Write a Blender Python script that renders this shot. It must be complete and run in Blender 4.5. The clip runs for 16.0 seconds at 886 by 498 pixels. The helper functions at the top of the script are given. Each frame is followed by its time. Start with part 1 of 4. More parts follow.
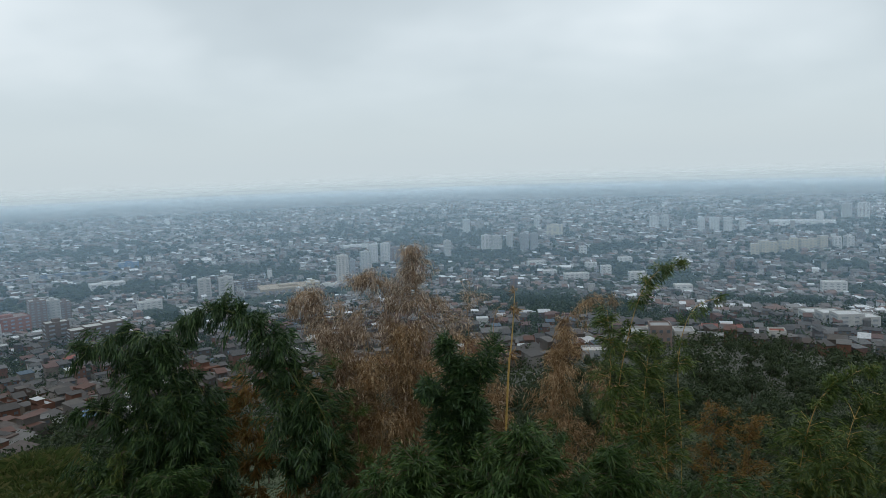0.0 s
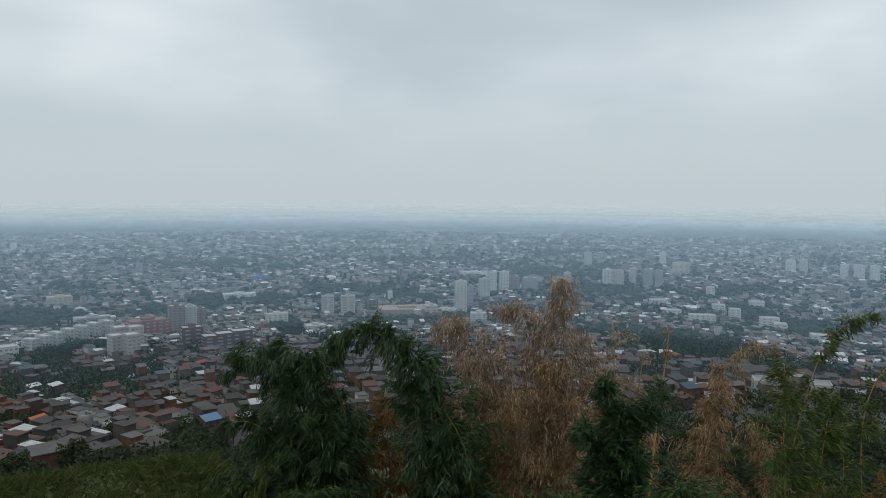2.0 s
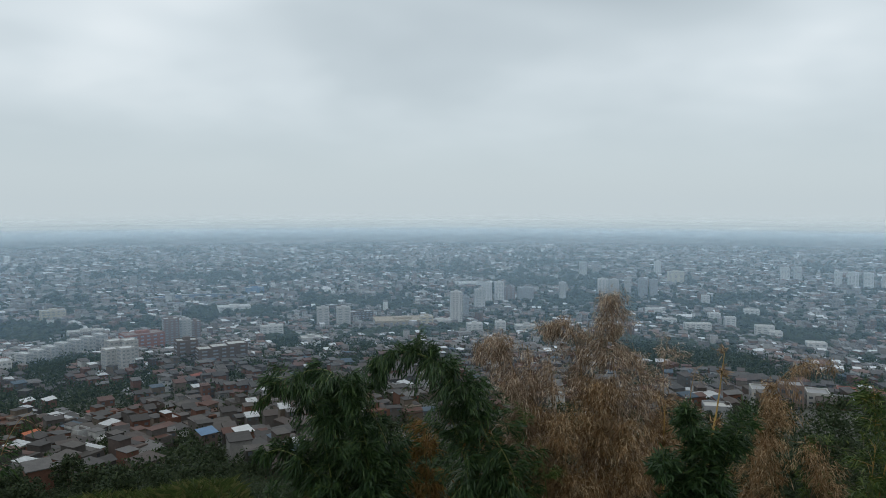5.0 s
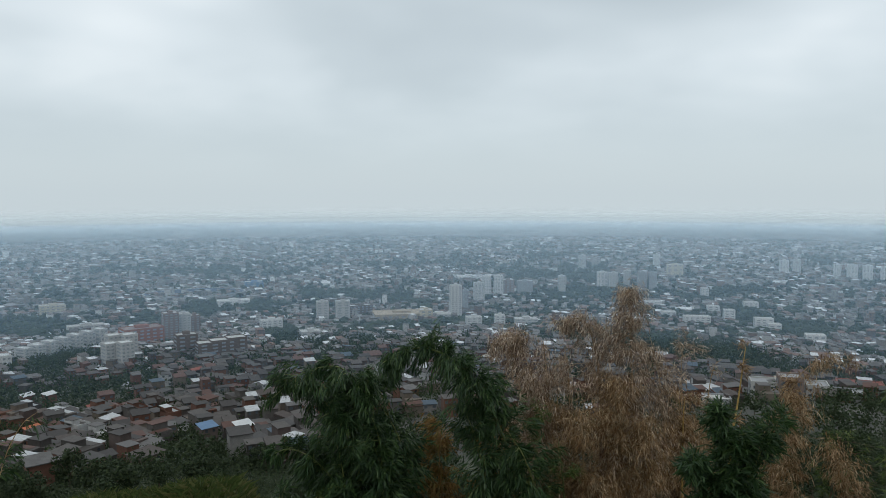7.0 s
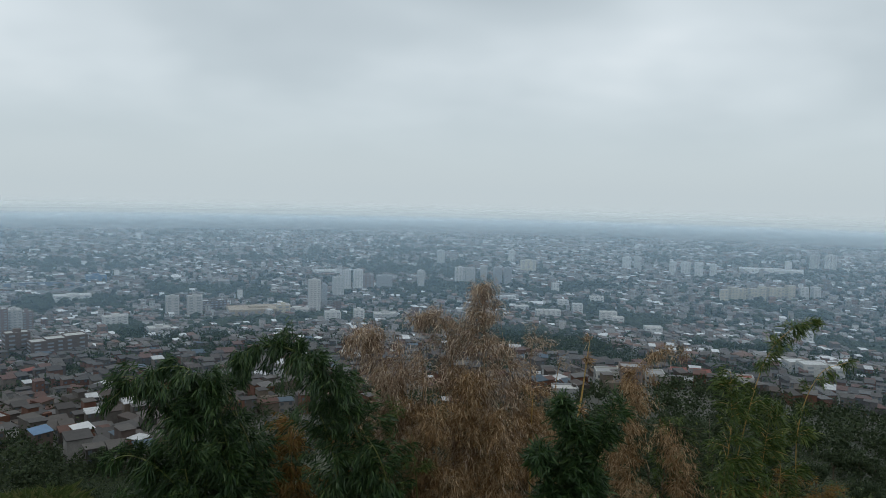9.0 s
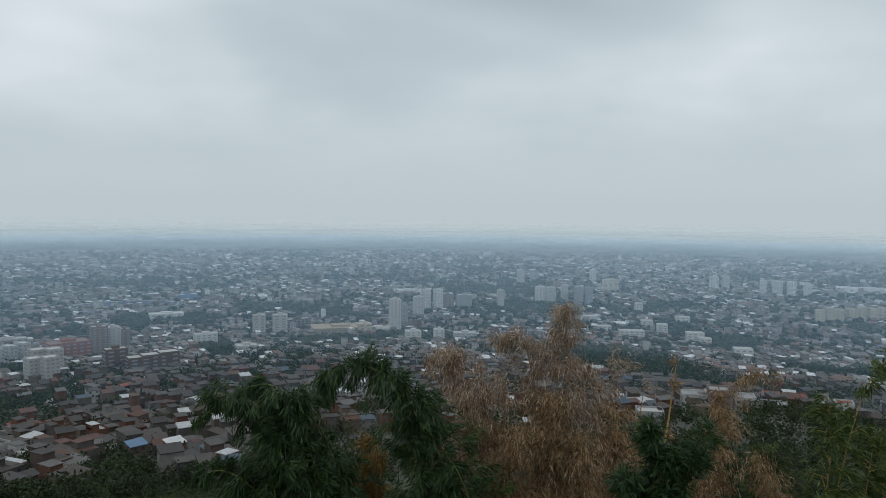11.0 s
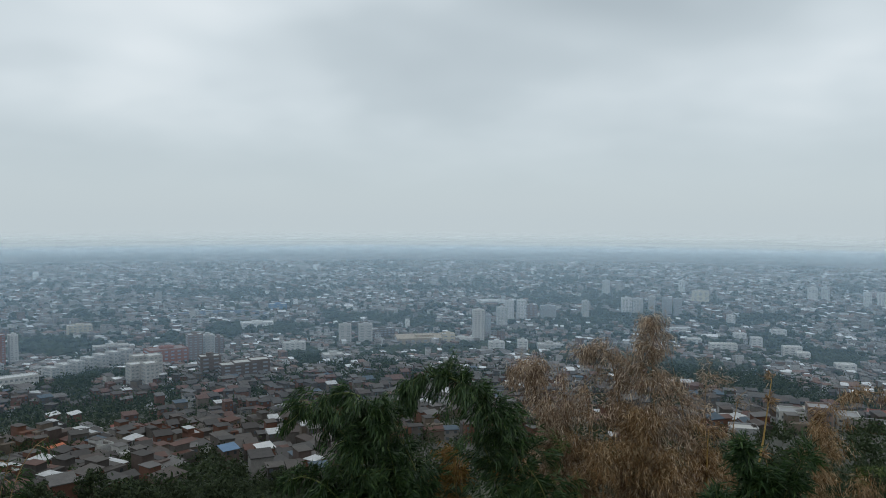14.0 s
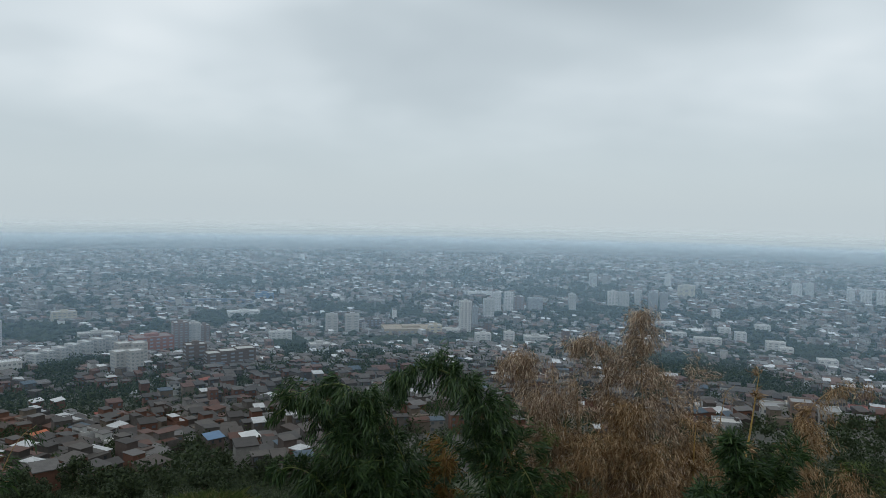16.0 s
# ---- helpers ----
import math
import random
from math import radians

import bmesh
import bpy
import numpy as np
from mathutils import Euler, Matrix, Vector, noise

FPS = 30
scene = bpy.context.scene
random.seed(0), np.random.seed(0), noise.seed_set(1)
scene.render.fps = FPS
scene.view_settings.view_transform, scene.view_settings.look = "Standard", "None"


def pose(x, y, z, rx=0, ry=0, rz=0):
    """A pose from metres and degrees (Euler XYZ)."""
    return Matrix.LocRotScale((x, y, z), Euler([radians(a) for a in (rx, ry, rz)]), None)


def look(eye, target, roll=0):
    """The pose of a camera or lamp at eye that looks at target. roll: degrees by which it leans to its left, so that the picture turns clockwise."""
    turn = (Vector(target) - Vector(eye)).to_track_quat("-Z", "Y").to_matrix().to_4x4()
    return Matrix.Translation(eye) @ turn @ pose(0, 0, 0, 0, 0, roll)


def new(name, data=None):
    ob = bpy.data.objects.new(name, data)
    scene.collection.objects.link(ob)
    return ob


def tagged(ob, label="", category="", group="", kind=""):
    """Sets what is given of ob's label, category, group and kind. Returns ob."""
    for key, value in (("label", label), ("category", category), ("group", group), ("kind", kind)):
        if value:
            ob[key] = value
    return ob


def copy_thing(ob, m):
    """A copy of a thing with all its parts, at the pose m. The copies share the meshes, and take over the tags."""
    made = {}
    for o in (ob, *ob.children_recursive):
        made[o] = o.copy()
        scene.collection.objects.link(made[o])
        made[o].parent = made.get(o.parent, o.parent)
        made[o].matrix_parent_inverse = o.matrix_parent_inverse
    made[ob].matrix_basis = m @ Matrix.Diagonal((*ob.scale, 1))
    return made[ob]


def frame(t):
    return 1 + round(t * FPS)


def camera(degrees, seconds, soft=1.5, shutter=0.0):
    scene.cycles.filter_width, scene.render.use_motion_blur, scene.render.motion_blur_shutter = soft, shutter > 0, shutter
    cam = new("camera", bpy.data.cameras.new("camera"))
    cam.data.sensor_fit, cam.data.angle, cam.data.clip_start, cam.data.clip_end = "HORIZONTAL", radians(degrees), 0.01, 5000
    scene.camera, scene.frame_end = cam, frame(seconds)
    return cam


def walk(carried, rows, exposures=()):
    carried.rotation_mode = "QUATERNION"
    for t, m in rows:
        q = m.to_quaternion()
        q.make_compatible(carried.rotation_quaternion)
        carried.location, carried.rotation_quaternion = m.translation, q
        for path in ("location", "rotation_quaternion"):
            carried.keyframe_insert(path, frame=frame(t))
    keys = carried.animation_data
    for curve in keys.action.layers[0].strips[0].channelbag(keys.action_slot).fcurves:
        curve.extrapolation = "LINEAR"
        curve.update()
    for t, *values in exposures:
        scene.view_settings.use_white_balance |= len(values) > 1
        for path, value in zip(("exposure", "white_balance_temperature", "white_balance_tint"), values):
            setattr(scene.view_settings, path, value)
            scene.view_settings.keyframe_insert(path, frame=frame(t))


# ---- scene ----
cam = camera(61.17, 16.0, soft=0.7)
EYE_Z = 212.0
WAY = [
    # seconds, x, y, z, heading, tilt, lean
    (0.00, 1.042, -1.147, 211.999, 9.92, -6.80, -1.97),
    (0.50, 0.957, -1.112, 212.002, 8.10, -6.09, -0.38),
    (1.00, 0.851, -1.047, 212.012, 3.81, -5.28, -1.12),
    (1.50, 0.774, -0.954, 212.004, 1.19, -4.99, -0.48),
    (2.00, 0.689, -0.859, 212.004, 0.78, -4.53, 0.45),
    (2.50, 0.552, -0.771, 212.018, 1.34, -3.81, -0.72),
    (3.00, 0.468, -0.688, 212.006, 0.43, -3.51, -0.76),
    (3.50, 0.396, -0.597, 212.010, -0.69, -3.12, -0.68),
    (4.00, 0.272, -0.478, 212.004, 0.41, -3.22, -0.28),
    (4.20, 0.234, -0.448, 212.007, 0.79, -3.50, -0.22),
    (5.35, 0.096, -0.262, 212.005, 1.20, -3.72, 0.06),
    (6.50, -0.005, -0.105, 211.993, 1.14, -3.78, 0.12),
    (7.00, -0.033, -0.077, 211.984, 1.25, -4.21, -0.12),
    (7.50, -0.025, -0.045, 211.977, 6.93, -4.87, 0.24),
    (8.00, -0.008, -0.018, 211.976, 9.91, -5.19, 0.51),
    (8.20, -0.003, -0.012, 211.976, 10.58, -5.07, 0.73),
    (9.25, 0.022, -0.018, 211.998, 12.02, -4.32, 1.38),
    (10.30, 0.018, -0.038, 212.011, 9.57, -3.60, 1.19),
    (10.50, 0.009, -0.039, 212.007, 8.39, -3.49, 1.01),
    (11.00, -0.003, -0.043, 212.013, 5.84, -3.13, 0.69),
    (11.50, -0.012, -0.051, 212.012, 1.97, -2.59, 0.29),
    (12.00, -0.014, -0.042, 212.006, 0.27, -2.51, 0.09),
    (12.50, -0.017, -0.032, 212.008, 0.02, -2.72, -0.05),
    (13.00, -0.010, -0.016, 212.003, 0.15, -2.73, -0.10),
    (13.50, 0.007, 0.006, 212.002, 0.07, -2.65, -0.09),
    (14.00, 0.023, 0.010, 211.999, -0.52, -2.37, 0.26),
    (14.50, -0.000, 0.000, 212.000, -0.00, -2.50, 0.70),
    (15.00, -0.054, -0.003, 212.006, 1.74, -2.56, 0.42),
    (15.50, -0.049, -0.001, 212.008, 1.87, -2.83, 0.42),
    (16.00, -0.020, 0.023, 212.007, 0.41, -3.03, 1.12),
]


def heading(x, y, z, az, tilt, lean):
    az, tilt = radians(az), radians(tilt)
    aim = (x + math.sin(az) * math.cos(tilt), y + math.cos(az) * math.cos(tilt), z + math.sin(tilt))
    return look((x, y, z), aim, lean)


walk(cam, [(r[0], heading(*r[1:])) for r in WAY], exposures=[(0.0, 0.24), (0.5, 0.12), (1.0, 0.03), (1.5, 0.12), (2.5, 0.03), (3.5, 0.02), (4.0, 0.12), (6.5, 0.15), (7.5, 0.26), (8.0, 0.22), (10.5, 0.02), (13.0, 0.06), (16.0, 0.11)])


# ---------------------------------------------------------------- node helpers
class Tree:
    """A small wrapper to write node trees in few lines."""

    def __init__(self, owner):
        owner.use_nodes = True
        self.t = owner.node_tree
        self.t.nodes.clear()

    def n(self, kind, ins=None, operation="", data_type="", smooth=False):
        node = self.t.nodes.new(kind)
        if operation:
            node.operation = operation
        if data_type:
            node.data_type = data_type
        if smooth:
            node.interpolation_type = "SMOOTHSTEP"
        for k, val in (ins or {}).items():
            self.put(node.inputs[k], val)
        return node

    def put(self, socket, val):
        if isinstance(val, bpy.types.NodeSocket):
            self.t.links.new(val, socket)
        elif isinstance(val, bpy.types.Node):
            self.t.links.new(val.outputs[0], socket)
        elif isinstance(val, (tuple, list)) and len(val) == 3 and socket.type == "RGBA":
            socket.default_value = (*val, 1)
        else:
            socket.default_value = val

    def math(self, op, a, b=0.0, c=0.0, clamp=False):
        node = self.n("ShaderNodeMath", {0: a, 1: b, 2: c}, operation=op)
        node.use_clamp = clamp
        return node.outputs[0]

    def ramp(self, fac, stops, mode="LINEAR"):
        node = self.n("ShaderNodeValToRGB", {0: fac})
        r = node.color_ramp
        r.interpolation = mode
        while len(r.elements) < len(stops):
            r.elements.new(0.5)
        for e, (pos, col) in zip(r.elements, stops):
            e.position, e.color = pos, (*col, 1)
        return node.outputs[0]

    def mix(self, fac, a, b, blend="MIX"):
        node = self.n("ShaderNodeMix", data_type="RGBA")
        node.blend_type = blend
        self.put(node.inputs[0], fac)
        self.put(node.inputs[6], a)
        self.put(node.inputs[7], b)
        return node.outputs[2]

    def noise(self, vec, scale, detail=3.0, rough=0.55):
        return self.n("ShaderNodeTexNoise", {"Vector": vec, "Scale": scale, "Detail": detail, "Roughness": rough})


# ---------------------------------------------------------------- sky and light
def overcast_sky():
    w = bpy.data.worlds.new("sky")
    scene.world = w
    t = Tree(w)
    d = t.n("ShaderNodeTexCoord").outputs["Generated"]
    sep = t.n("ShaderNodeSeparateXYZ", {0: d})
    x, y, z = sep.outputs
    up = t.math("MAXIMUM", z, 0.0)
    den = t.math("ADD", up, 0.30)
    plane = t.n("ShaderNodeCombineXYZ", {0: t.math("DIVIDE", x, den), 1: t.math("DIVIDE", y, den), 2: 0.0})
    warp = t.noise(plane, 0.8, 2.0)
    shift = t.n("ShaderNodeVectorMath", {0: plane.outputs[0], 1: (0.9, 2.35, 0.0)}, operation="ADD")
    bent = t.n("ShaderNodeMix", {0: 0.22}, data_type="VECTOR")
    t.put(bent.inputs[4], shift.outputs[0])
    t.put(bent.inputs[5], warp.outputs["Color"])
    big = t.noise(bent.outputs[1], 0.55, 4.0, 0.5).outputs[0]
    small = t.noise(bent.outputs[1], 2.2, 3.0, 0.5).outputs[0]
    v = t.math("ADD", t.math("MULTIPLY", big, 0.48), t.math("MULTIPLY_ADD", small, 0.24, 0.14))

    # broad masses of the cloud deck: heading, height (degrees), half width, half height, weight
    deck = [(15, 15.8, 11, 3.0, -0.19), (-11, 13.2, 9, 2.2, -0.035), (4, 11.5, 8, 1.8, -0.03),
            (-22, 11, 5, 4, 0.06), (-12, 8.0, 4, 4.0, 0.05), (0, 14.6, 4, 2.4, 0.05), (9, 13.5, 6, 1.5, 0.06),
            (27.5, 13.5, 4.5, 4, 0.07), (-24, 17, 6, 3, 0.04), (22, 6, 12, 4, -0.03)]
    for az, el, wa, we, k in deck:
        a, e = radians(az), radians(el)
        fwd = Vector((math.sin(a) * math.cos(e), math.cos(a) * math.cos(e), math.sin(e)))
        rt = Vector((math.cos(a), -math.sin(a), 0))
        u = rt.cross(fwd)
        du = t.n("ShaderNodeVectorMath", {0: d, 1: tuple(rt / math.sin(radians(wa)))}, operation="DOT_PRODUCT").outputs[1]
        dv = t.n("ShaderNodeVectorMath", {0: d, 1: tuple(u / math.sin(radians(we)))}, operation="DOT_PRODUCT").outputs[1]
        df = t.n("ShaderNodeVectorMath", {0: d, 1: tuple(fwd)}, operation="DOT_PRODUCT").outputs[1]
        wob = t.math("MULTIPLY", t.math("SUBTRACT", small, 0.5), 2.0)
        dv = t.math("ADD", dv, wob)
        r2 = t.math("ADD", t.math("MULTIPLY", du, du), t.math("MULTIPLY", dv, dv))
        g = t.math("POWER", 2.718, t.math("MULTIPLY", r2, -1.0))
        g = t.math("MULTIPLY", g, t.math("GREATER_THAN", df, 0.0))
        v = t.math("ADD", v, t.math("MULTIPLY", g, k))
    cloud = t.ramp(v, [(0.30, (0.42, 0.485, 0.525)), (0.43, (0.51, 0.58, 0.62)), (0.52, (0.63, 0.70, 0.74)), (0.62, (0.78, 0.835, 0.865))])
    low = t.n("ShaderNodeMapRange", {0: z, 1: 0.0, 2: 0.2}, smooth=True).outputs[0]
    mist = t.mix(low, (0.50, 0.575, 0.615), cloud)
    blue = t.n("ShaderNodeTexSky")
    blue.sky_type, blue.sun_disc = "NISHITA", False
    blue.sun_elevation, blue.sun_rotation = radians(58), radians(200)
    blue = t.mix(1.0, blue.outputs[0], (0.1, 0.1, 0.1), "MULTIPLY")
    bg = t.n("ShaderNodeBackground", {0: t.mix(0.94, blue, mist), 1: 1.0})
    t.n("ShaderNodeOutputWorld", {0: bg})


overcast_sky()
sun = new("sun", bpy.data.lights.new("sun", "SUN"))
sun.data.energy, sun.data.angle, sun.data.color = 0.5, radians(25), (1.0, 0.97, 0.93)
sun.matrix_world = look((0, 0, 900), (0.19, 0.5, 900 - 0.85))


# ---------------------------------------------------------------- materials
def surface(name, stops, source="object", scale=1.0, rough=0.85, stain=0.25, bump=0.0, fine=8.0, metal=0.0, through_light=0.0):
    """A weathered surface: its colour is drawn from stops by object, by island or by noise, with stains and grain over it."""
    m = bpy.data.materials.new(name)
    t = Tree(m)
    pos = t.n("ShaderNodeNewGeometry")
    here = pos.outputs["Position"]
    if source == "object":
        pick = t.n("ShaderNodeObjectInfo").outputs["Random"]
    elif source == "island":
        pick = pos.outputs["Random Per Island"]
    else:
        pick = t.n("ShaderNodeMapRange", {0: t.noise(here, scale * 0.3, 4.0).outputs[0], 1: 0.3, 2: 0.7}).outputs[0]
    col = t.ramp(pick, stops, "CONSTANT" if source != "noise" and len(stops) > 3 else "LINEAR")
    big = t.noise(here, scale, 4.0, 0.6).outputs[0]
    grain = t.noise(here, scale * fine, 3.0, 0.6).outputs[0]
    dark = t.math("ADD", t.math("MULTIPLY", big, 0.65), t.math("MULTIPLY", grain, 0.35))
    fac = t.n("ShaderNodeMapRange", {0: dark, 1: 0.3, 2: 0.7, 3: 1.0 - stain, 4: 1.0 + stain * 0.6}).outputs[0]
    grey = t.n("ShaderNodeCombineColor", {0: fac, 1: fac, 2: fac})
    col = t.mix(1.0, col, grey.outputs[0], "MULTIPLY")
    p = t.n("ShaderNodeBsdfPrincipled", {"Base Color": col, "Roughness": rough, "Metallic": metal, "Specular IOR Level": 0.35 if through_light else 0.5})
    if bump:
        b = t.n("ShaderNodeBump", {"Height": grain, "Distance": bump, "Strength": 0.6})
        t.put(p.inputs["Normal"], b)
    end = p
    if through_light:
        tr = t.n("ShaderNodeBsdfTranslucent", {0: col})
        end = t.n("ShaderNodeMixShader", {0: through_light, 1: p, 2: tr})
    t.n("ShaderNodeOutputMaterial", {0: end})
    return m


def haze_material(name, density, base, foot, low, high, col):
    """Mist that scatters the light of the whole sky: clear at its foot, full from a height on, thinning out above."""
    m = bpy.data.materials.new(name)
    t = Tree(m)
    z = t.n("ShaderNodeSeparateXYZ", {0: t.n("ShaderNodeNewGeometry").outputs["Position"]}).outputs[2]
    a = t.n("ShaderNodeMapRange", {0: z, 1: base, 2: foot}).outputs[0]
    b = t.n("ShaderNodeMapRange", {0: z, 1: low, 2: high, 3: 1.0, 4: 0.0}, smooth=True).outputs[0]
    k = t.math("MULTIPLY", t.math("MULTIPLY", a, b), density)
    d = t.n("ShaderNodeBsdfDiffuse", {0: col})
    e = t.n("ShaderNodeBsdfTranslucent", {0: col})
    for node, s in ((d, 1.0), (e, -1.0)):
        vec = t.n("ShaderNodeCombineXYZ", {0: 0.0, 1: 0.0, 2: s})
        t.put(node.inputs["Normal"], vec)
    lit = t.n("ShaderNodeAddShader", {0: d, 1: e})
    clear = t.n("ShaderNodeBsdfTransparent")
    t.n("ShaderNodeOutputMaterial", {0: t.n("ShaderNodeMixShader", {0: k, 1: clear, 2: lit})})
    return m


WALLS = [(0.0, (0.119, 0.055, 0.036)), (0.20, (0.095, 0.085, 0.078)), (0.34, (0.190, 0.184, 0.174)), (0.42, (0.060, 0.053, 0.048)),
         (0.54, (0.131, 0.064, 0.043)), (0.72, (0.134, 0.110, 0.088)), (0.86, (0.408, 0.408, 0.398)), (0.91, (0.088, 0.066, 0.058))]
ROOFS = [(0.0, (0.048, 0.044, 0.042)), (0.20, (0.068, 0.059, 0.053)), (0.38, (0.036, 0.031, 0.029)), (0.52, (0.100, 0.095, 0.092)),
         (0.64, (0.088, 0.041, 0.030)), (0.78, (0.428, 0.438, 0.444)), (0.83, (0.055, 0.041, 0.035)), (0.95, (0.049, 0.076, 0.103))]
# far palettes: lightening with distance is put into the base colours
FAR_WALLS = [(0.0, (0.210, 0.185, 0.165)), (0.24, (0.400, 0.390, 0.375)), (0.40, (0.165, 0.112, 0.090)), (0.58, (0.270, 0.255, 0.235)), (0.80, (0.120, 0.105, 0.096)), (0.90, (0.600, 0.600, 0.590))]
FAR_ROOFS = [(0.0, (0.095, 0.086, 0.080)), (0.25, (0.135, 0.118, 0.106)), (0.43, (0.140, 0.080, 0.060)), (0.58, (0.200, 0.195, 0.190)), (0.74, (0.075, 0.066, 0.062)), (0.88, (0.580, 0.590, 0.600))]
M_WALL = surface("painted_wall", WALLS, "object", 0.5, 0.9, 0.3)
M_ROOF = surface("roof_sheet", ROOFS, "object", 0.6, 0.7, 0.35)
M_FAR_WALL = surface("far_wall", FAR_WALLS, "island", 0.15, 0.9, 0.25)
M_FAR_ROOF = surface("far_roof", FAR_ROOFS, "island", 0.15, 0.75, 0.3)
M_TOWN_WALL = surface("town_wall", WALLS, "island", 0.5, 0.9, 0.3)
M_TOWN_ROOF = surface("town_roof", ROOFS, "island", 0.6, 0.75, 0.35)
M_GLASS = surface("window_glass", [(0.0, (0.03, 0.035, 0.04)), (1.0, (0.07, 0.08, 0.09))], "object", 1.0, 0.25, 0.2)
M_TREE = surface("tree_leaves", [(0.0, (0.018, 0.032, 0.014)), (0.5, (0.028, 0.046, 0.018)), (1.0, (0.046, 0.064, 0.022))], "island", 0.4, 0.75, 0.4, through_light=0.2)
M_FAR_TREE = surface("far_leaves", [(0.0, (0.013, 0.022, 0.013)), (0.5, (0.020, 0.033, 0.017)), (1.0, (0.034, 0.048, 0.024))], "island", 0.12, 0.9, 0.45)
M_BARK = surface("bark", [(0.0, (0.09, 0.065, 0.045)), (1.0, (0.14, 0.11, 0.08))], "object", 3.0, 0.95, 0.4, 0.01)


def painted(name, rgb, rough=0.85, stain=0.18, scale=0.4):
    return surface(name, [(0.0, tuple(c * 0.94 for c in rgb)), (1.0, rgb)], "object", scale, rough, stain)


M_WHITE = painted("white_render", (0.546, 0.546, 0.530))
M_CREAM = painted("cream_render", (0.484, 0.437, 0.343))
M_GREY = painted("grey_concrete", (0.281, 0.289, 0.296))
M_PALE = painted("pale_concrete", (0.429, 0.429, 0.413))
M_BRICK = painted("brick_wall", (0.26, 0.105, 0.075), stain=0.3, scale=1.2)
M_PINK = painted("pinkish_brick", (0.21, 0.16, 0.14), stain=0.25)
M_UMBER = painted("umber_brick", (0.13, 0.105, 0.095))
# window colour for distant blocks, with the paling of haze put into it
M_FAINT = painted("hazed_glazing", (0.24, 0.26, 0.28), 0.4)
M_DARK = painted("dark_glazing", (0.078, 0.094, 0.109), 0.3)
M_TAN = painted("tan_roof", (0.328, 0.281, 0.218))
M_RED = painted("red_roof", (0.22, 0.062, 0.042))
M_SEATS = painted("blue_seating", (0.050, 0.075, 0.115))
M_ORANGE = painted("orange_roof", (0.390, 0.109, 0.047))
M_BLUE = painted("blue_roof", (0.109, 0.187, 0.296))
M_ZINC = painted("zinc_roof", (0.484, 0.491, 0.491), 0.5)


# ---------------------------------------------------------------- the lie of the land
FALL_D = [0, 3, 5, 8, 12, 18, 40, 70, 100, 130, 160, 200, 250, 300, 350, 450, 600, 700, 900, 1100, 1300, 6000]
FALL = [1.7, 1.9, 2.9, 5.2, 7.6, 11.0, 25, 39, 50, 60, 68, 78, 88, 98, 105, 119, 138, 149, 174, 196, 212, 212]


def smooth(v, a, b):
    s = np.clip((v - a) / (b - a), 0, 1)
    return s * s * (3 - 2 * s)


def land(x, y):
    """Height of the ground. Works on numbers and arrays."""
    x, y = np.asarray(x, float), np.asarray(y, float)
    d = np.hypot(x, y)
    az = np.degrees(np.arctan2(x, y))
    back = smooth(np.abs(az), 75, 130)
    z = EYE_Z - np.interp(np.maximum(d - 40 * back, 0), FALL_D, FALL)
    # a grassy shoulder on one side of the viewpoint, and a spur on the other
    z = z + 3.05 * smooth(-az, 8, 15) * np.exp(-((d - 12.5) / 4.5) ** 2) * (1 - back)
    z = z + 19 * np.exp(-((az - 30) / 13) ** 2) * np.exp(-((d - 330) / 130) ** 2)
    swell = 2.5 * np.sin(x * 0.021 + 1.3) * np.cos(y * 0.017) * smooth(d, 60, 200) * (1 - smooth(d, 900, 1300))
    return z + swell


def spot(az, d):
    a = radians(az)
    x, y = d * math.sin(a), d * math.cos(a)
    return x, y, float(land(x, y))


def mesh_of(name, verts, faces, mats, slots=None, flat=True):
    me = bpy.data.meshes.new(name)
    me.from_pydata(verts, [], faces)
    for m in mats:
        me.materials.append(m)
    if slots is not None:
        me.polygons.foreach_set("material_index", np.asarray(slots, np.int32))
    if not flat:
        me.polygons.foreach_set("use_smooth", np.ones(len(me.polygons), bool))
    me.update()
    return me


def part(name, bm, material, parent, label=""):
    me = bpy.data.meshes.new(name)
    bm.to_mesh(me)
    bm.free()
    me.materials.append(material)
    return piece(name, me, parent, label)


def piece(name, me, parent, label="", m=None):
    ob = new(name, me)
    ob.parent = parent
    if m is not None:
        ob.matrix_basis = m
    if label:
        ob["label"] = label
    return ob


def thing(name, m, label, category, group=""):
    ob = new(name)
    ob.empty_display_size = 0.3
    ob.matrix_world = m
    return tagged(ob, label, category, group)


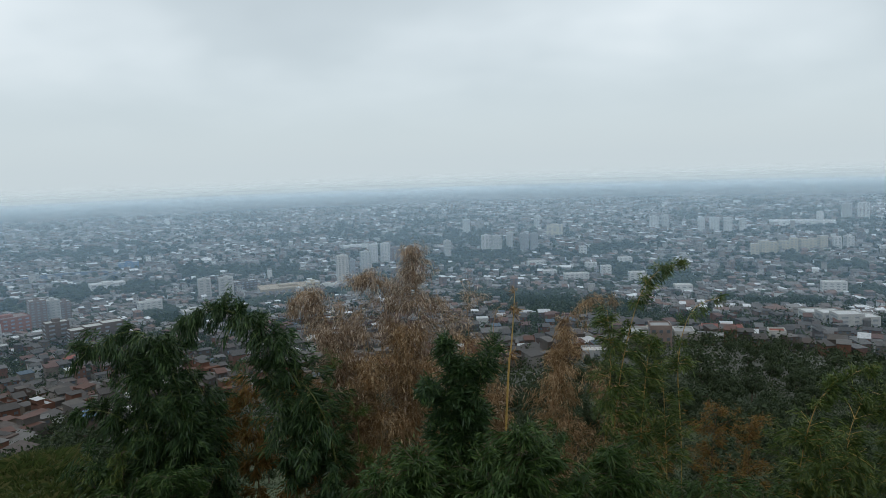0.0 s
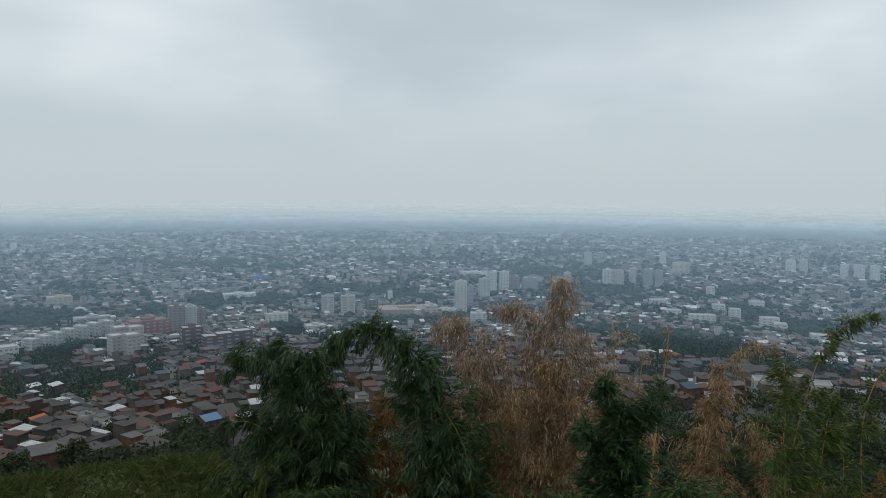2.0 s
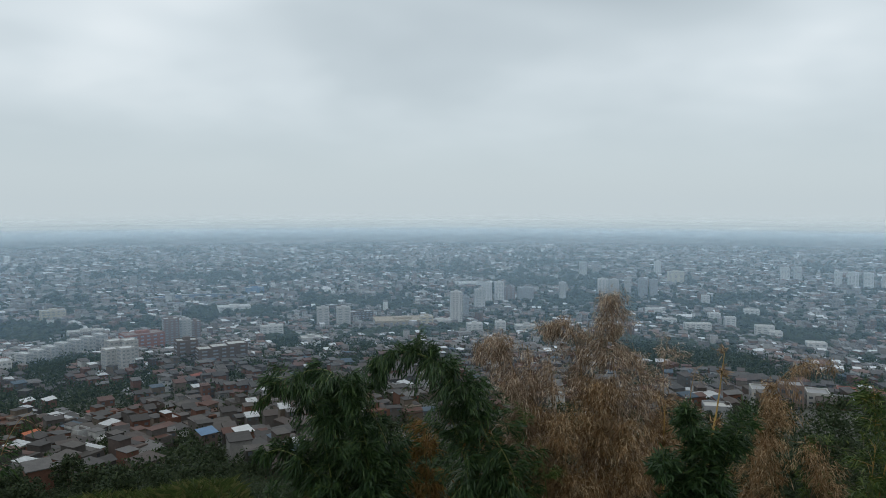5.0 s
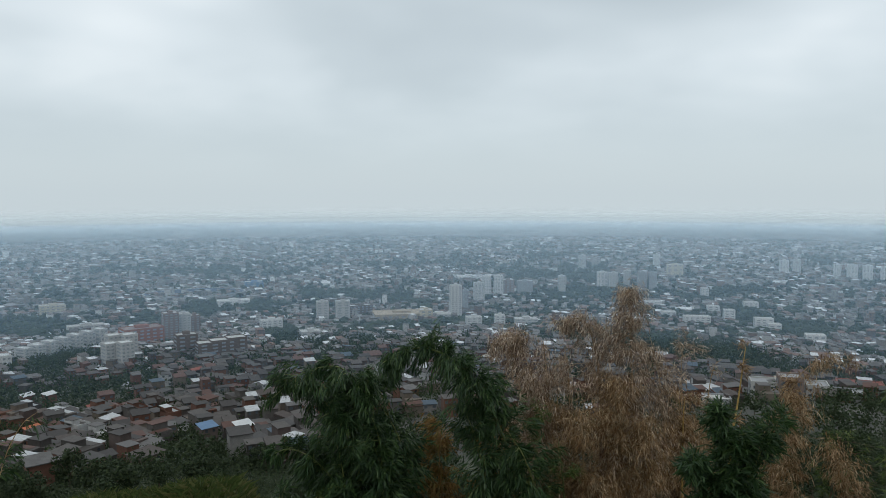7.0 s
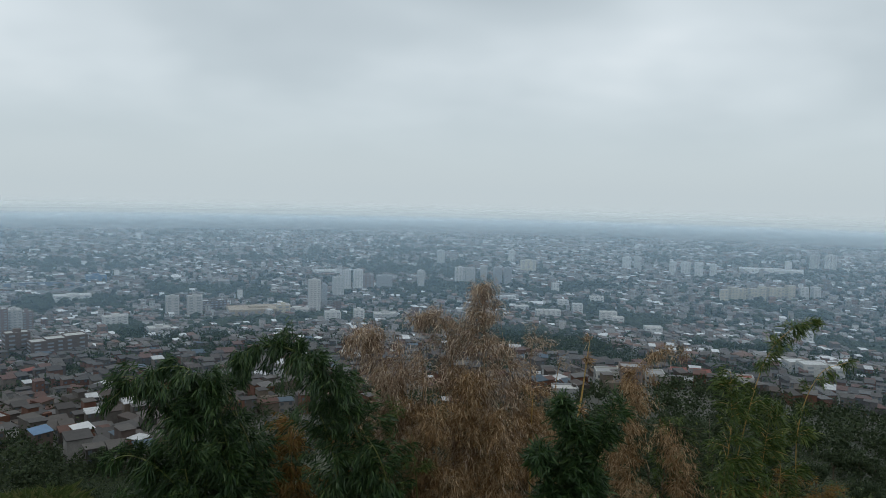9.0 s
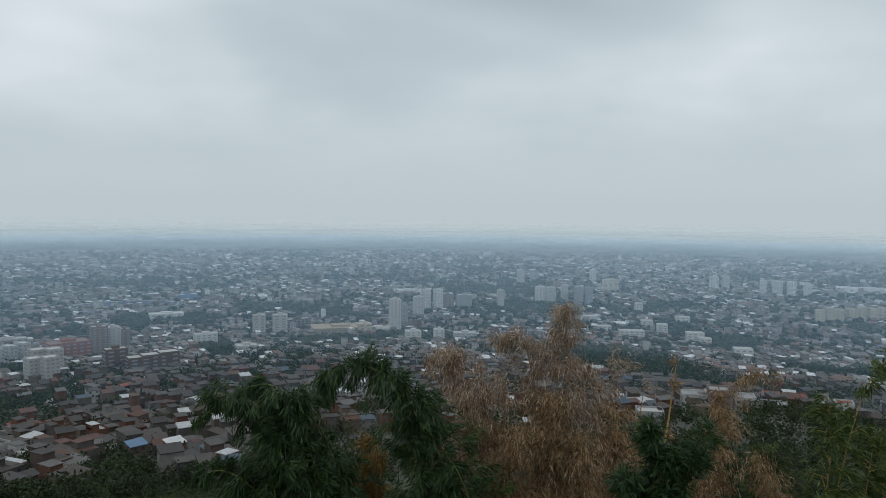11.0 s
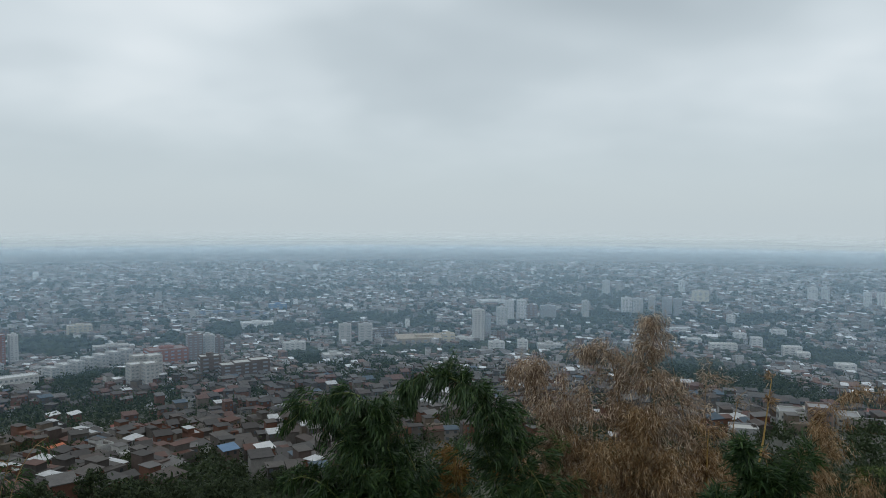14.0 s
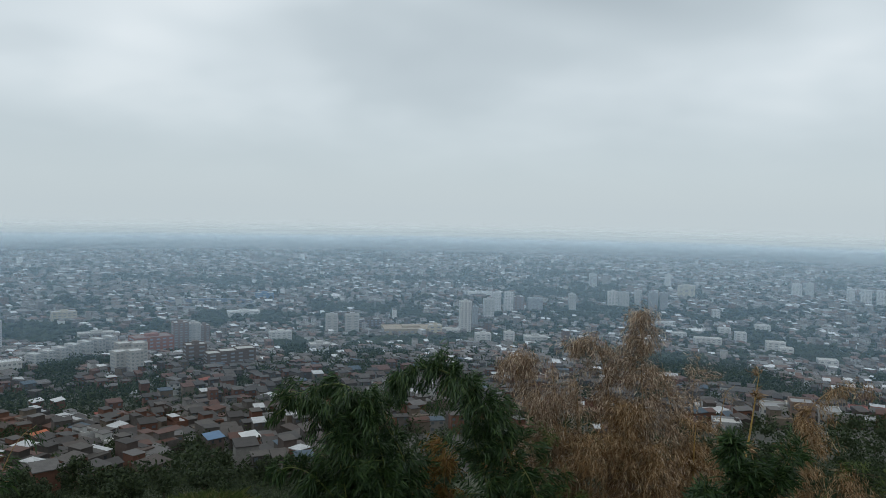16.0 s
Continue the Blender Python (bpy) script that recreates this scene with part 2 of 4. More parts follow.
def build_ground():
    radii = [0.0] + [0.6 * 1.075 ** i for i in range(126)]
    radii = [r for r in radii if r < 4900] + [4950.0]
    na = 300
    ang = np.linspace(0, 2 * np.pi, na, endpoint=False)
    rr, aa = np.meshgrid(radii[1:], ang, indexing="ij")
    xs, ys = rr * np.sin(aa), rr * np.cos(aa)
    zs = land(xs, ys)
    rough = np.array([[noise.noise((x * 0.9, y * 0.9, 0)) for x, y in zip(a, b)] for a, b in zip(xs[:60], ys[:60])])
    zs[:60] += rough * 0.12
    verts = [(0, 0, float(land(0.01, 0.01)))] + np.stack([xs, ys, zs], -1).reshape(-1, 3).tolist()
    faces = [(0, 1 + (j + 1) % na, 1 + j) for j in range(na)]
    for i in range(len(radii) - 2):
        a, b = 1 + i * na, 1 + (i + 1) * na
        faces += [(a + j, a + (j + 1) % na, b + (j + 1) % na, b + j) for j in range(na)]
    m = bpy.data.materials.new("hill_and_city_ground")
    t = Tree(m)
    pos = t.n("ShaderNodeNewGeometry").outputs["Position"]
    plan = t.n("ShaderNodeVectorMath", {0: pos, 1: (1, 1, 0)}, operation="MULTIPLY")
    r = t.n("ShaderNodeVectorMath", {0: plan}, operation="LENGTH").outputs[1]
    n1 = t.noise(pos, 0.012, 5.0, 0.6).outputs[0]
    n2 = t.noise(pos, 0.09, 4.0, 0.6).outputs[0]
    n3 = t.noise(pos, 2.0, 4.0, 0.6).outputs[0]
    city = t.ramp(n2, [(0.3, (0.03, 0.042, 0.03)), (0.5, (0.055, 0.057, 0.053)), (0.7, (0.10, 0.092, 0.085))])
    green = t.ramp(n1, [(0.4, (0.04, 0.06, 0.03)), (0.6, (0.09, 0.085, 0.075))])
    city = t.mix(0.5, city, green)
    grass = t.ramp(n3, [(0.3, (0.035, 0.05, 0.014)), (0.55, (0.06, 0.075, 0.022)), (0.75, (0.10, 0.085, 0.04))])
    scrub = t.ramp(n2, [(0.35, (0.03, 0.05, 0.02)), (0.65, (0.07, 0.085, 0.035))])
    near = t.n("ShaderNodeMapRange", {0: r, 1: 18.0, 2: 45.0}).outputs[0]
    mid = t.n("ShaderNodeMapRange", {0: t.math("ADD", r, t.math("MULTIPLY", n1, 120.0)), 1: 250.0, 2: 330.0}).outputs[0]
    col = t.mix(mid, t.mix(near, grass, scrub), city)
    bump = t.n("ShaderNodeBump", {"Height": n3, "Distance": 0.15, "Strength": 0.7})
    p = t.n("ShaderNodeBsdfPrincipled", {"Base Color": col, "Roughness": 0.95, "Normal": bump})
    t.n("ShaderNodeOutputMaterial", {0: p})
    ob = new("ground", mesh_of("ground", verts, faces, [m], flat=False))
    tagged(ob, "grassy hillside falling to a wide built-up plain", "ground", kind="structure")


build_ground()

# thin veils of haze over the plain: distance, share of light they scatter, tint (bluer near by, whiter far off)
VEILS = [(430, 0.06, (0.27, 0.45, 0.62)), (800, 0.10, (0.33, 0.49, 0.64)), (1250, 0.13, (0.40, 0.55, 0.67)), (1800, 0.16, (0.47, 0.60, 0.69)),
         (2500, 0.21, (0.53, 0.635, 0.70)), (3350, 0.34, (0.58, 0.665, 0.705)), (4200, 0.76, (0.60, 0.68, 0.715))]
for k, (r, dens, tint) in enumerate(VEILS):
    nxt = VEILS[k + 1][0] if k + 1 < len(VEILS) else 4950
    seg = 128
    ang = [2 * math.pi * i / seg for i in range(seg)]
    vs = [(r * math.sin(a), r * math.cos(a), z) for z in (0.5, 240) for a in ang]
    fs = [(i, (i + 1) % seg, seg + (i + 1) % seg, seg + i) for i in range(seg)]
    drop, beyond = float(np.interp(r, FALL_D, FALL)), float(np.interp(nxt, FALL_D, FALL))
    foot = EYE_Z - beyond * r / nxt
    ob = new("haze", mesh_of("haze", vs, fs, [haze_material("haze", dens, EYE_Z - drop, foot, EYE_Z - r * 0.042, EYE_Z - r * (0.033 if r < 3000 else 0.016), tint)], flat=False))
    tagged(ob, "thin pale haze hanging over the city", "haze", kind="structure")


# ---------------------------------------------------------------- buildings
def box_bm(bm, x0, x1, y0, y1, z0, z1):
    v = [bm.verts.new(c) for c in ((x0, y0, z0), (x1, y0, z0), (x1, y1, z0), (x0, y1, z0), (x0, y0, z1), (x1, y0, z1), (x1, y1, z1), (x0, y1, z1))]
    for f in ((0, 3, 2, 1), (4, 5, 6, 7), (0, 1, 5, 4), (1, 2, 6, 5), (2, 3, 7, 6), (3, 0, 4, 7)):
        bm.faces.new([v[i] for i in f])


def box_mesh(name, x0, x1, y0, y1, z0, z1, material):
    bm = bmesh.new()
    box_bm(bm, x0, x1, y0, y1, z0, z1)
    me = bpy.data.meshes.new(name)
    bm.to_mesh(me)
    bm.free()
    me.materials.append(material)
    return me


def block(az, d, w, depth, h, floors, wall, label, category="apartment block", turn=0.0, bays=0, roof=None, group="", sink=6.0, crown=True):
    """A flat-roofed building that faces the viewpoint: walls with a parapet, roof deck, stair head, and glazing floor by floor."""
    x, y, z = spot(az, d)
    ob = thing("building", pose(x, y, z, 0, 0, -az + turn), label, category, group)
    bm = bmesh.new()
    a, b = w / 2, depth / 2
    box_bm(bm, -a, a, -b, b, -sink, h)
    for px0, px1, py0, py1 in ((-a, a, -b, -b + 0.4), (-a, a, b - 0.4, b), (-a, -a + 0.4, -b + 0.4, b - 0.4), (a - 0.4, a, -b + 0.4, b - 0.4)):
        box_bm(bm, px0, px1, py0, py1, h + 0.003, h + 1.0)
    part("wall", bm, wall, ob)
    bm = bmesh.new()
    box_bm(bm, -a + 0.45, a - 0.45, -b + 0.45, b - 0.45, h + 0.02, h + 0.3)
    deck = part("roof", bm, roof or M_PALE, ob)
    if crown:
        bm = bmesh.new()
        box_bm(bm, -a * 0.3, a * 0.35, -b * 0.3, b * 0.4, h + 0.3, h + 3.2)
        part("stair_head", bm, wall, deck)
    step = h / floors
    # past 650 m the glazing is coloured paler, as if seen through haze
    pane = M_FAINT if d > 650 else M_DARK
    n = bays or max(2, int(w / 7))
    bay = w / n
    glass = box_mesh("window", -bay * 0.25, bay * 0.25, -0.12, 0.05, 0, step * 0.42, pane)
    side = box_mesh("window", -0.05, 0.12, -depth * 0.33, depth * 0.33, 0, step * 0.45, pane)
    for f in range(floors):
        zz = f * step + step * 0.28
        for i in range(n):
            piece("window", glass, ob, "", pose(-a + bay * (i + 0.5), -b, zz))
        piece("window", side, ob, "", pose(a, 0, zz))
        piece("window", side, ob, "", pose(-a, 0, zz, 0, 0, 180))
    return ob


# towers and large blocks that rise out of the city
def landmarks():
    block(2.21, 1240, 18, 15, 55, 17, M_WHITE, "slender pale concrete apartment tower above low houses", "tower", 12, 3)
    block(2.95, 1345, 9, 14, 38, 12, M_GREY, "narrow grey tower behind the pale tower", "tower", 12, 2)
    block(-7.98, 1210, 19, 14, 33, 8, M_PALE, "grey concrete slab, one of a pair joined by a low wing", "office block", 6, 2, group="twin slabs")
    block(-6.45, 1205, 22, 14, 33, 8, M_PALE, "grey concrete slab, one of a pair joined by a low wing", "office block", 6, 2, group="twin slabs")
    block(-5.2, 1290, 44, 16, 20, 5, M_UMBER, "long dark wing behind the twin slabs", "office block", 24)
    block(-2.0, 1195, 88, 50, 14, 2, M_TAN, "large flat-roofed tan hall", "hall", 8, 9, roof=M_TAN)
    block(-0.1, 1180, 20, 20, 19, 4, M_CREAM, "cream corner block beside the tan hall", turn=8)
    block(0.9, 1230, 44, 22, 9, 2, M_WHITE, "low white hall among trees", "hall", 10)
    block(4.0, 1470, 20, 18, 37, 12, M_PALE, "pale apartment tower in a cluster of towers", "tower", 10, 3, group="tower cluster")
    block(4.6, 1530, 16, 16, 44, 14, M_WHITE, "white apartment tower with many floors", "tower", 10, 3, group="tower cluster")
    block(5.5, 1560, 18, 16, 42, 14, M_WHITE, "white apartment tower with many floors", "tower", 10, 3, group="tower cluster")
    block(6.2, 1570, 26, 20, 32, 9, M_PINK, "brown block beside the white towers", turn=8)
    block(7.5, 1580, 32, 20, 29, 8, M_GREY, "grey block beside the brown block", turn=8)
    block(3.2, 1850, 55, 40, 9, 1, M_WHITE, "low hall with a broad white roof", "hall", 5, 3, roof=M_ZINC)
    for az, d, w, h, f in ((-23.0, 700, 11, 21, 7), (-22.0, 690, 11, 22, 7), (-22.75, 735, 12, 25, 8), (-21.75, 730, 12, 25, 8)):
        block(az, d, w, 13, h, f, M_PALE, "white apartment block with a pale roof, in a group of four", turn=20, bays=3, roof=M_ZINC, group="four white blocks", crown=False)
    block(-20.9, 930, 44, 26, 24, 6, M_BRICK, "broad red brick block of flats", turn=18, bays=6, roof=M_PINK)
    block(-18.95, 1000, 18, 16, 37, 12, M_PINK, "brownish apartment tower with pale balcony bands", "tower", 12, 3, group="brown towers")
    block(-18.05, 1010, 16, 16, 35, 11, M_PALE, "brownish apartment tower with pale balcony bands", "tower", 12, 3, group="brown towers")
    block(-17.3, 1040, 13, 14, 30, 10, M_PINK, "brownish apartment tower with pale balcony bands", "tower", 12, 2, group="brown towers")
    block(-17.9, 735, 19, 14, 22, 6, M_UMBER, "pinkish brick block on a slope", turn=12)
    for k, (az, d, w, h) in enumerate(((-16.4, 720, 20, 15), (-15.4, 725, 22, 17), (-14.4, 730, 18, 19))):
        block(az, d, w, 16, h, 5, M_UMBER, "terraced brick block stepping up a slope", turn=14, group="terraced blocks", crown=False)
    for k in range(7):
        block(-28.3 + k * 0.78, 880 + 14 * k, 9, 18, 15 + 1.2 * k, 5, M_PALE, "pale slab in a row of apartment slabs", turn=34, bays=2, roof=M_ZINC, group="row of slabs", crown=False)
    block(-30.6, 800, 42, 14, 13, 3, M_WHITE, "long white building with a row of openings", "school", 14, 10, roof=M_ZINC, crown=False)
    block(-31.4, 1130, 16, 16, 44, 14, M_BRICK, "red brick tower with white corners", "tower", 10, 3)
    block(-30.5, 1140, 10, 16, 42, 14, M_WHITE, "red brick tower with white corners", "tower", 10, 2)
    block(-11.8, 1080, 30, 14, 16, 5, M_WHITE, "white block with rows of windows", turn=14)
    block(-8.9, 900, 24, 18, 9, 2, M_PALE, "low pale building beside trees", turn=10)
    block(-14.5, 1480, 60, 26, 10, 2, M_WHITE, "long white hall with a pale roof", "hall", 6, 4, roof=M_ZINC)
    block(-13.0, 1750, 40, 24, 14, 3, M_BLUE, "low hall with faded blue walls", "hall", 6, 3)
    block(-24.5, 1230, 50, 18, 12, 3, M_PALE, "low pale building with a long roof", turn=8)
    block(-26.5, 1480, 40, 20, 18, 4, M_CREAM, "cream building standing among trees", turn=8)
    # towers on the far plain
    for az, d, w, h, f, m in ((13.3, 1700, 22, 37, 12, M_WHITE), (14.1, 1690, 20, 37, 12, M_PALE), (15.1, 1780, 14, 34, 11, M_PALE),
                              (16.2, 1690, 18, 40, 13, M_GREY), (16.95, 1690, 16, 40, 13, M_GREY), (18.5, 1980, 40, 32, 10, M_CREAM),
                              (10.3, 1620, 14, 36, 11, M_PALE), (11.8, 2150, 20, 38, 12, M_PALE), (17.2, 2250, 16, 36, 12, M_WHITE)):
        block(az, d, w, 18, h, f, m, "apartment tower rising from the hazy plain", "tower", 8, 3, group="hazy towers")
    for az, d, w, h, f, m in ((25.8, 2150, 22, 36, 11, M_WHITE), (26.6, 2160, 18, 38, 11, M_PALE), (29.1, 2080, 16, 36, 11, M_WHITE),
                              (30.0, 2060, 22, 38, 12, M_WHITE), (30.9, 2060, 20, 38, 12, M_WHITE), (31.9, 2080, 16, 34, 11, M_WHITE),
                              (38.4, 2480, 26, 44, 14, M_PALE), (39.4, 2490, 30, 46, 14, M_WHITE), (36.8, 2300, 16, 34, 11, M_WHITE)):
        block(az, d, w, 18, h, f, m, "apartment tower rising from the hazy plain", "tower", 8, 3, group="hazy towers")
    for k, az in enumerate((32.7, 33.3, 33.9, 34.6, 35.2, 35.8, 36.4, 37.0, 37.9, 38.6)):
        block(az, 1610 + 18 * k, 15, 16, 24 + 4 * (k % 3 == 1), 8, M_CREAM if k < 8 else M_WHITE, "cream apartment block in a dense estate", turn=10 + 20 * (k % 2), bays=2, group="cream estate", crown=False)
    block(35.7, 2280, 165, 50, 12, 1, M_WHITE, "very long white-roofed shed", "hall", 2, 6, roof=M_ZINC)
    for az, d, w, h, f in ((20.1, 1235, 40, 14, 4), (22.3, 1320, 17, 19, 5), (24.6, 1210, 26, 18, 5), (25.3, 1190, 18, 12, 3), (21.2, 1400, 20, 13, 4), (23.7, 1480, 26, 12, 3),
                           (18.1, 1330, 24, 10, 3), (20.6, 1600, 14, 20, 6), (27.9, 1010, 22, 12, 3), (37.8, 1110, 30, 18, 5), (17.0, 1450, 30, 10, 3)):
        block(az, d, w, 16, h, f, M_WHITE, "white block among low houses and trees", turn=12, group="white blocks", crown=False)
    for az, d, w, h, f in ((36.6, 690, 18, 10, 3), (37.6, 670, 16, 12, 3), (38.7, 655, 20, 13, 4), (39.8, 660, 16, 11, 3)):
        block(az, d, w, 16, h, f, M_PALE, "pale housing block with a white roof", turn=25, roof=M_ZINC, group="pale housing", crown=False)
    block(30.7, 545, 27, 12, 8, 2, M_BRICK, "long dark red building above trees", "house", 6, 5, roof=M_RED, crown=False)
    for az, d, w, h, m in ((24.7, 352, 11, 9.0, M_PALE), (26.4, 348, 9.5, 10.5, M_PINK), (28.1, 356, 9, 7.0, M_PALE)):
        block(az, d, w, 10, h, 3, m, "plastered three-storey house on the spur", "house", 8, 3, roof=M_GREY, group="spur houses", crown=False)
    block(30.2, 372, 16, 9, 4.5, 1, M_GREY, "low grey house with a broad flat roof", "house", 6, 3, roof=M_GREY, crown=False)
    block(34.4, 400, 8, 8, 9.5, 3, M_PALE, "narrow house with a red roof above trees", "house", 8, 2, roof=M_RED, crown=False)
    block(21.6, 325, 11, 9, 5, 2, M_GREY, "low grey house with a flat roof", "house", 8, 3, crown=False)
    block(7.6, 1120, 34, 20, 12, 4, M_PALE, "pale block with rows of windows", turn=8)
    block(3.6, 1060, 22, 16, 16, 5, M_WHITE, "white block with rows of windows", turn=8)
    block(5.6, 1050, 14, 14, 20, 6, M_WHITE, "white block with rows of windows", turn=8)


landmarks()


def stadium():
    x, y, z = spot(-17.2, 1640)
    ob = thing("stadium", pose(x, y, z, 0, 0, 17), "oval stadium with a pale rim", "stadium")
    n = 48
    rings = ((60, 40, 1), (100, 66, 8), (103, 69, 8.3), (103, 69, -4))
    vs = [(a * math.cos(2 * math.pi * i / n), b * math.sin(2 * math.pi * i / n), h) for a, b, h in rings for i in range(n)]
    for name, k, m in (("stand", 0, M_SEATS), ("rim", 1, M_PALE), ("wall", 2, M_GREY)):
        fs = [(k * n + i, k * n + (i + 1) % n, (k + 1) * n + (i + 1) % n, (k + 1) * n + i) for i in range(n)]
        used = sorted({v for f in fs for v in f})
        at = {v: i for i, v in enumerate(used)}
        piece(name, mesh_of(name, [vs[v] for v in used], [tuple(at[v] for v in f) for f in fs], [m]), ob)
    piece("pitch", mesh_of("pitch", [(vs[i][0], vs[i][1], 1.9) for i in range(n)], [tuple(range(n))], [M_FAR_TREE]), ob)


stadium()


def house(kind, rnd):
    """One small town house with wall, roof, windows and a door; kind sets its storeys and roof."""
    w, dp = rnd.uniform(5.6, 9.4), rnd.uniform(6.5, 10.5)
    storeys = (2, 2, 3, 3, 2, 2)[kind % 6]
    h = 2.6 * storeys + rnd.uniform(0, 0.4)
    ob = thing("house", pose(0, 0, 0), "", "house")
    a, b = w / 2, dp / 2
    bm = bmesh.new()
    box_bm(bm, -a, a, -b, b, -4, h)
    if kind % 3 == 0:
        box_bm(bm, -a, a * 0.1, -b * 0.2, b, h + 0.003, h + 2.4)
    if kind % 4 == 1:
        for x0, x1, y0, y1 in ((-a, a, -b, -b + 0.15), (-a, -a + 0.15, -b + 0.16, b), (a - 0.15, a, -b + 0.16, b)):
            box_bm(bm, x0, x1, y0, y1, h + 0.003, h + 0.9)
    part("wall", bm, M_WALL, ob)
    bm = bmesh.new()
    lift = 0.5 + rnd.random() * 0.6
    if kind % 3 == 0:
        box_bm(bm, -a - 0.3, a * 0.1 + 0.3, -b * 0.2 - 0.4, b + 0.3, h + 2.42, h + 2.56)
        box_bm(bm, a * 0.1 + 0.35, a - 0.2, -b * 0.6, b * 0.8, h + 0.03, h + 0.12)
    elif kind % 6 != 5:
        box_bm(bm, -a - 0.35, a + 0.35, -b - 0.4, b + 0.4, h + 0.02 + 0.9 * (kind % 4 == 1), h + 0.14 + 0.9 * (kind % 4 == 1))
        for v in bm.verts:
            if v.co.x > 0:
                v.co.z += lift
    else:
        for s in (-1, 1):
            vs = [bm.verts.new(c) for c in ((0, -b - 0.4, h + 1.3), (0, b + 0.4, h + 1.3), (s * (a + 0.4), b + 0.4, h - 0.05), (s * (a + 0.4), -b - 0.4, h - 0.05))]
            vt = [bm.verts.new(v.co + Vector((0, 0, 0.12))) for v in vs]
            bm.faces.new(vt)
            bm.faces.new(vs[::-1])
            for i in range(4):
                bm.faces.new((vs[i], vs[(i + 1) % 4], vt[(i + 1) % 4], vt[i]))
        ga = [bm.verts.new(c) for c in ((-a, -b + 0.02, h), (a, -b + 0.02, h), (0, -b + 0.02, h + 1.28))]
        bm.faces.new(ga)
    part("roof", bm, M_ROOF, ob)
    pane = box_mesh("window", -0.5, 0.5, -0.06, 0.05, 0, 1.15, M_GLASS)
    for s in range(storeys):
        for k in range(2):
            if rnd.random() < 0.85:
                piece("window", pane, ob, "", pose(-a + w * (0.27 + 0.46 * k), -b, s * 2.7 + 0.95))
        if rnd.random() < 0.6:
            piece("window", pane, ob, "", pose(a, rnd.uniform(-b * 0.6, b * 0.5), s * 2.7 + 0.95, 0, 0, 90))
    piece("door", box_mesh("door", -0.45, 0.45, -0.05, 0.05, 0, 2.0, M_BARK), ob, "", pose(0, -b, 0.02))
    return ob


taken = []


def free(x, y, r):
    for q in taken:
        if abs(q[0] - x) < r + q[2] and abs(q[1] - y) < r + q[2]:
            return False
    taken.append((x, y, r))
    return True


# groves that stand out between the houses: heading, distance, half width in degrees, half depth
GROVES = ((-28.1, 1350, 2.4, 130), (-25.2, 1730, 2.5, 115), (-16.8, 1430, 1.3, 120), (-11.1, 1010, 1.4, 150), (-26.8, 700, 1.5, 60), (-23.8, 540, 1.1, 32),
          (-17.1, 275, 3.2, 45), (-29.2, 790, 0.6, 75), (27.4, 1190, 1.6, 160), (-14.7, 530, 0.7, 55), (-23.3, 300, 1.1, 42), (-8.6, 1560, 1.5, 90))


def wooded(x, y, slack=0.0):
    az, d = math.degrees(math.atan2(x, y)), math.hypot(x, y)
    return any(((az - u) / du) ** 2 + ((d - v) / dv) ** 2 < 1 + slack for u, v, du, dv in GROVES)


LABELS = ("small brick and plaster house with a sheet roof on a slope", "plain two-storey house with a sloping sheet roof", "plastered house with a low gable roof among packed houses")


def barrio():
    rnd = random.Random(5)
    kinds = [house(k, rnd) for k in range(12)]
    for k, h in enumerate(kinds):
        tagged(h, LABELS[k % 3], "house", "hillside houses")
    # houses that stand out by their roofs
    for az, d, m, lab, k in ((-27.95, 372, M_ORANGE, "house with a bright orange roof", 1), (-24.1, 430, M_RED, "brick house with a red roof", 1), (-16.6, 305, M_BLUE, "small house with a blue sheet roof", 2),
                             (-15.2, 380, M_BLUE, "house with a faded blue roof", 4), (-17.2, 560, M_RED, "house with a pinkish red roof", 4), (-14.0, 300, M_ZINC, "white house with a pale zinc roof", 2),
                             (34.5, 480, M_RED, "house with a red roof above trees", 1), (32.8, 455, M_ZINC, "low house with a white roof", 1), (26.1, 420, M_TAN, "tan two-storey house on the spur", 3),
                             (27.0, 425, M_ZINC, "white two-storey house on the spur", 4), (25.0, 430, M_ZINC, "pale house on the spur", 2), (24.2, 440, M_ZINC, "pale house on the spur", 1),
                             (-26.9, 500, M_ZINC, "wide house with a pale roof", 1), (-28.2, 505, M_ZINC, "wide house with a grey roof", 1)):
        x, y, z = spot(az, d)
        free(x, y, 5)
        c = copy_thing(kinds[k], pose(x, y, z, 0, 0, -az + 15))
        tagged(c, lab, "house")
        for ch in c.children:
            if ch.name.startswith("roof"):
                ch.data = ch.data.copy()
                ch.data.materials[0] = m
    made = 0
    for tries in range(9000):
        if made >= 250:
            break
        side = rnd.random() < 0.86
        az = rnd.uniform(-34, -9) if side else rnd.uniform(-9, 27)
        d = 245 + 195 * rnd.random() ** 0.8 if side else rnd.uniform(330, 480)
        x, y, z = spot(az, d)
        if noise.noise((x * 0.018, y * 0.018, 3.0)) > 0.15 or wooded(x, y) or not free(x, y, 3.1):
            continue
        made += 1
        turn = 25 + 20 * noise.noise((x * 0.01, y * 0.01, 9)) + 90 * rnd.randrange(4 if rnd.random() < 0.3 else 1)
        copy_thing(kinds[rnd.randrange(12)], pose(x, y, z, 0, 0, -az + turn))
    for h in kinds:
        x, y, z = spot(rnd.uniform(-32, -12), rnd.uniform(580, 640))
        h.matrix_world = pose(x, y, z, 0, 0, 25)
        free(x, y, 4)


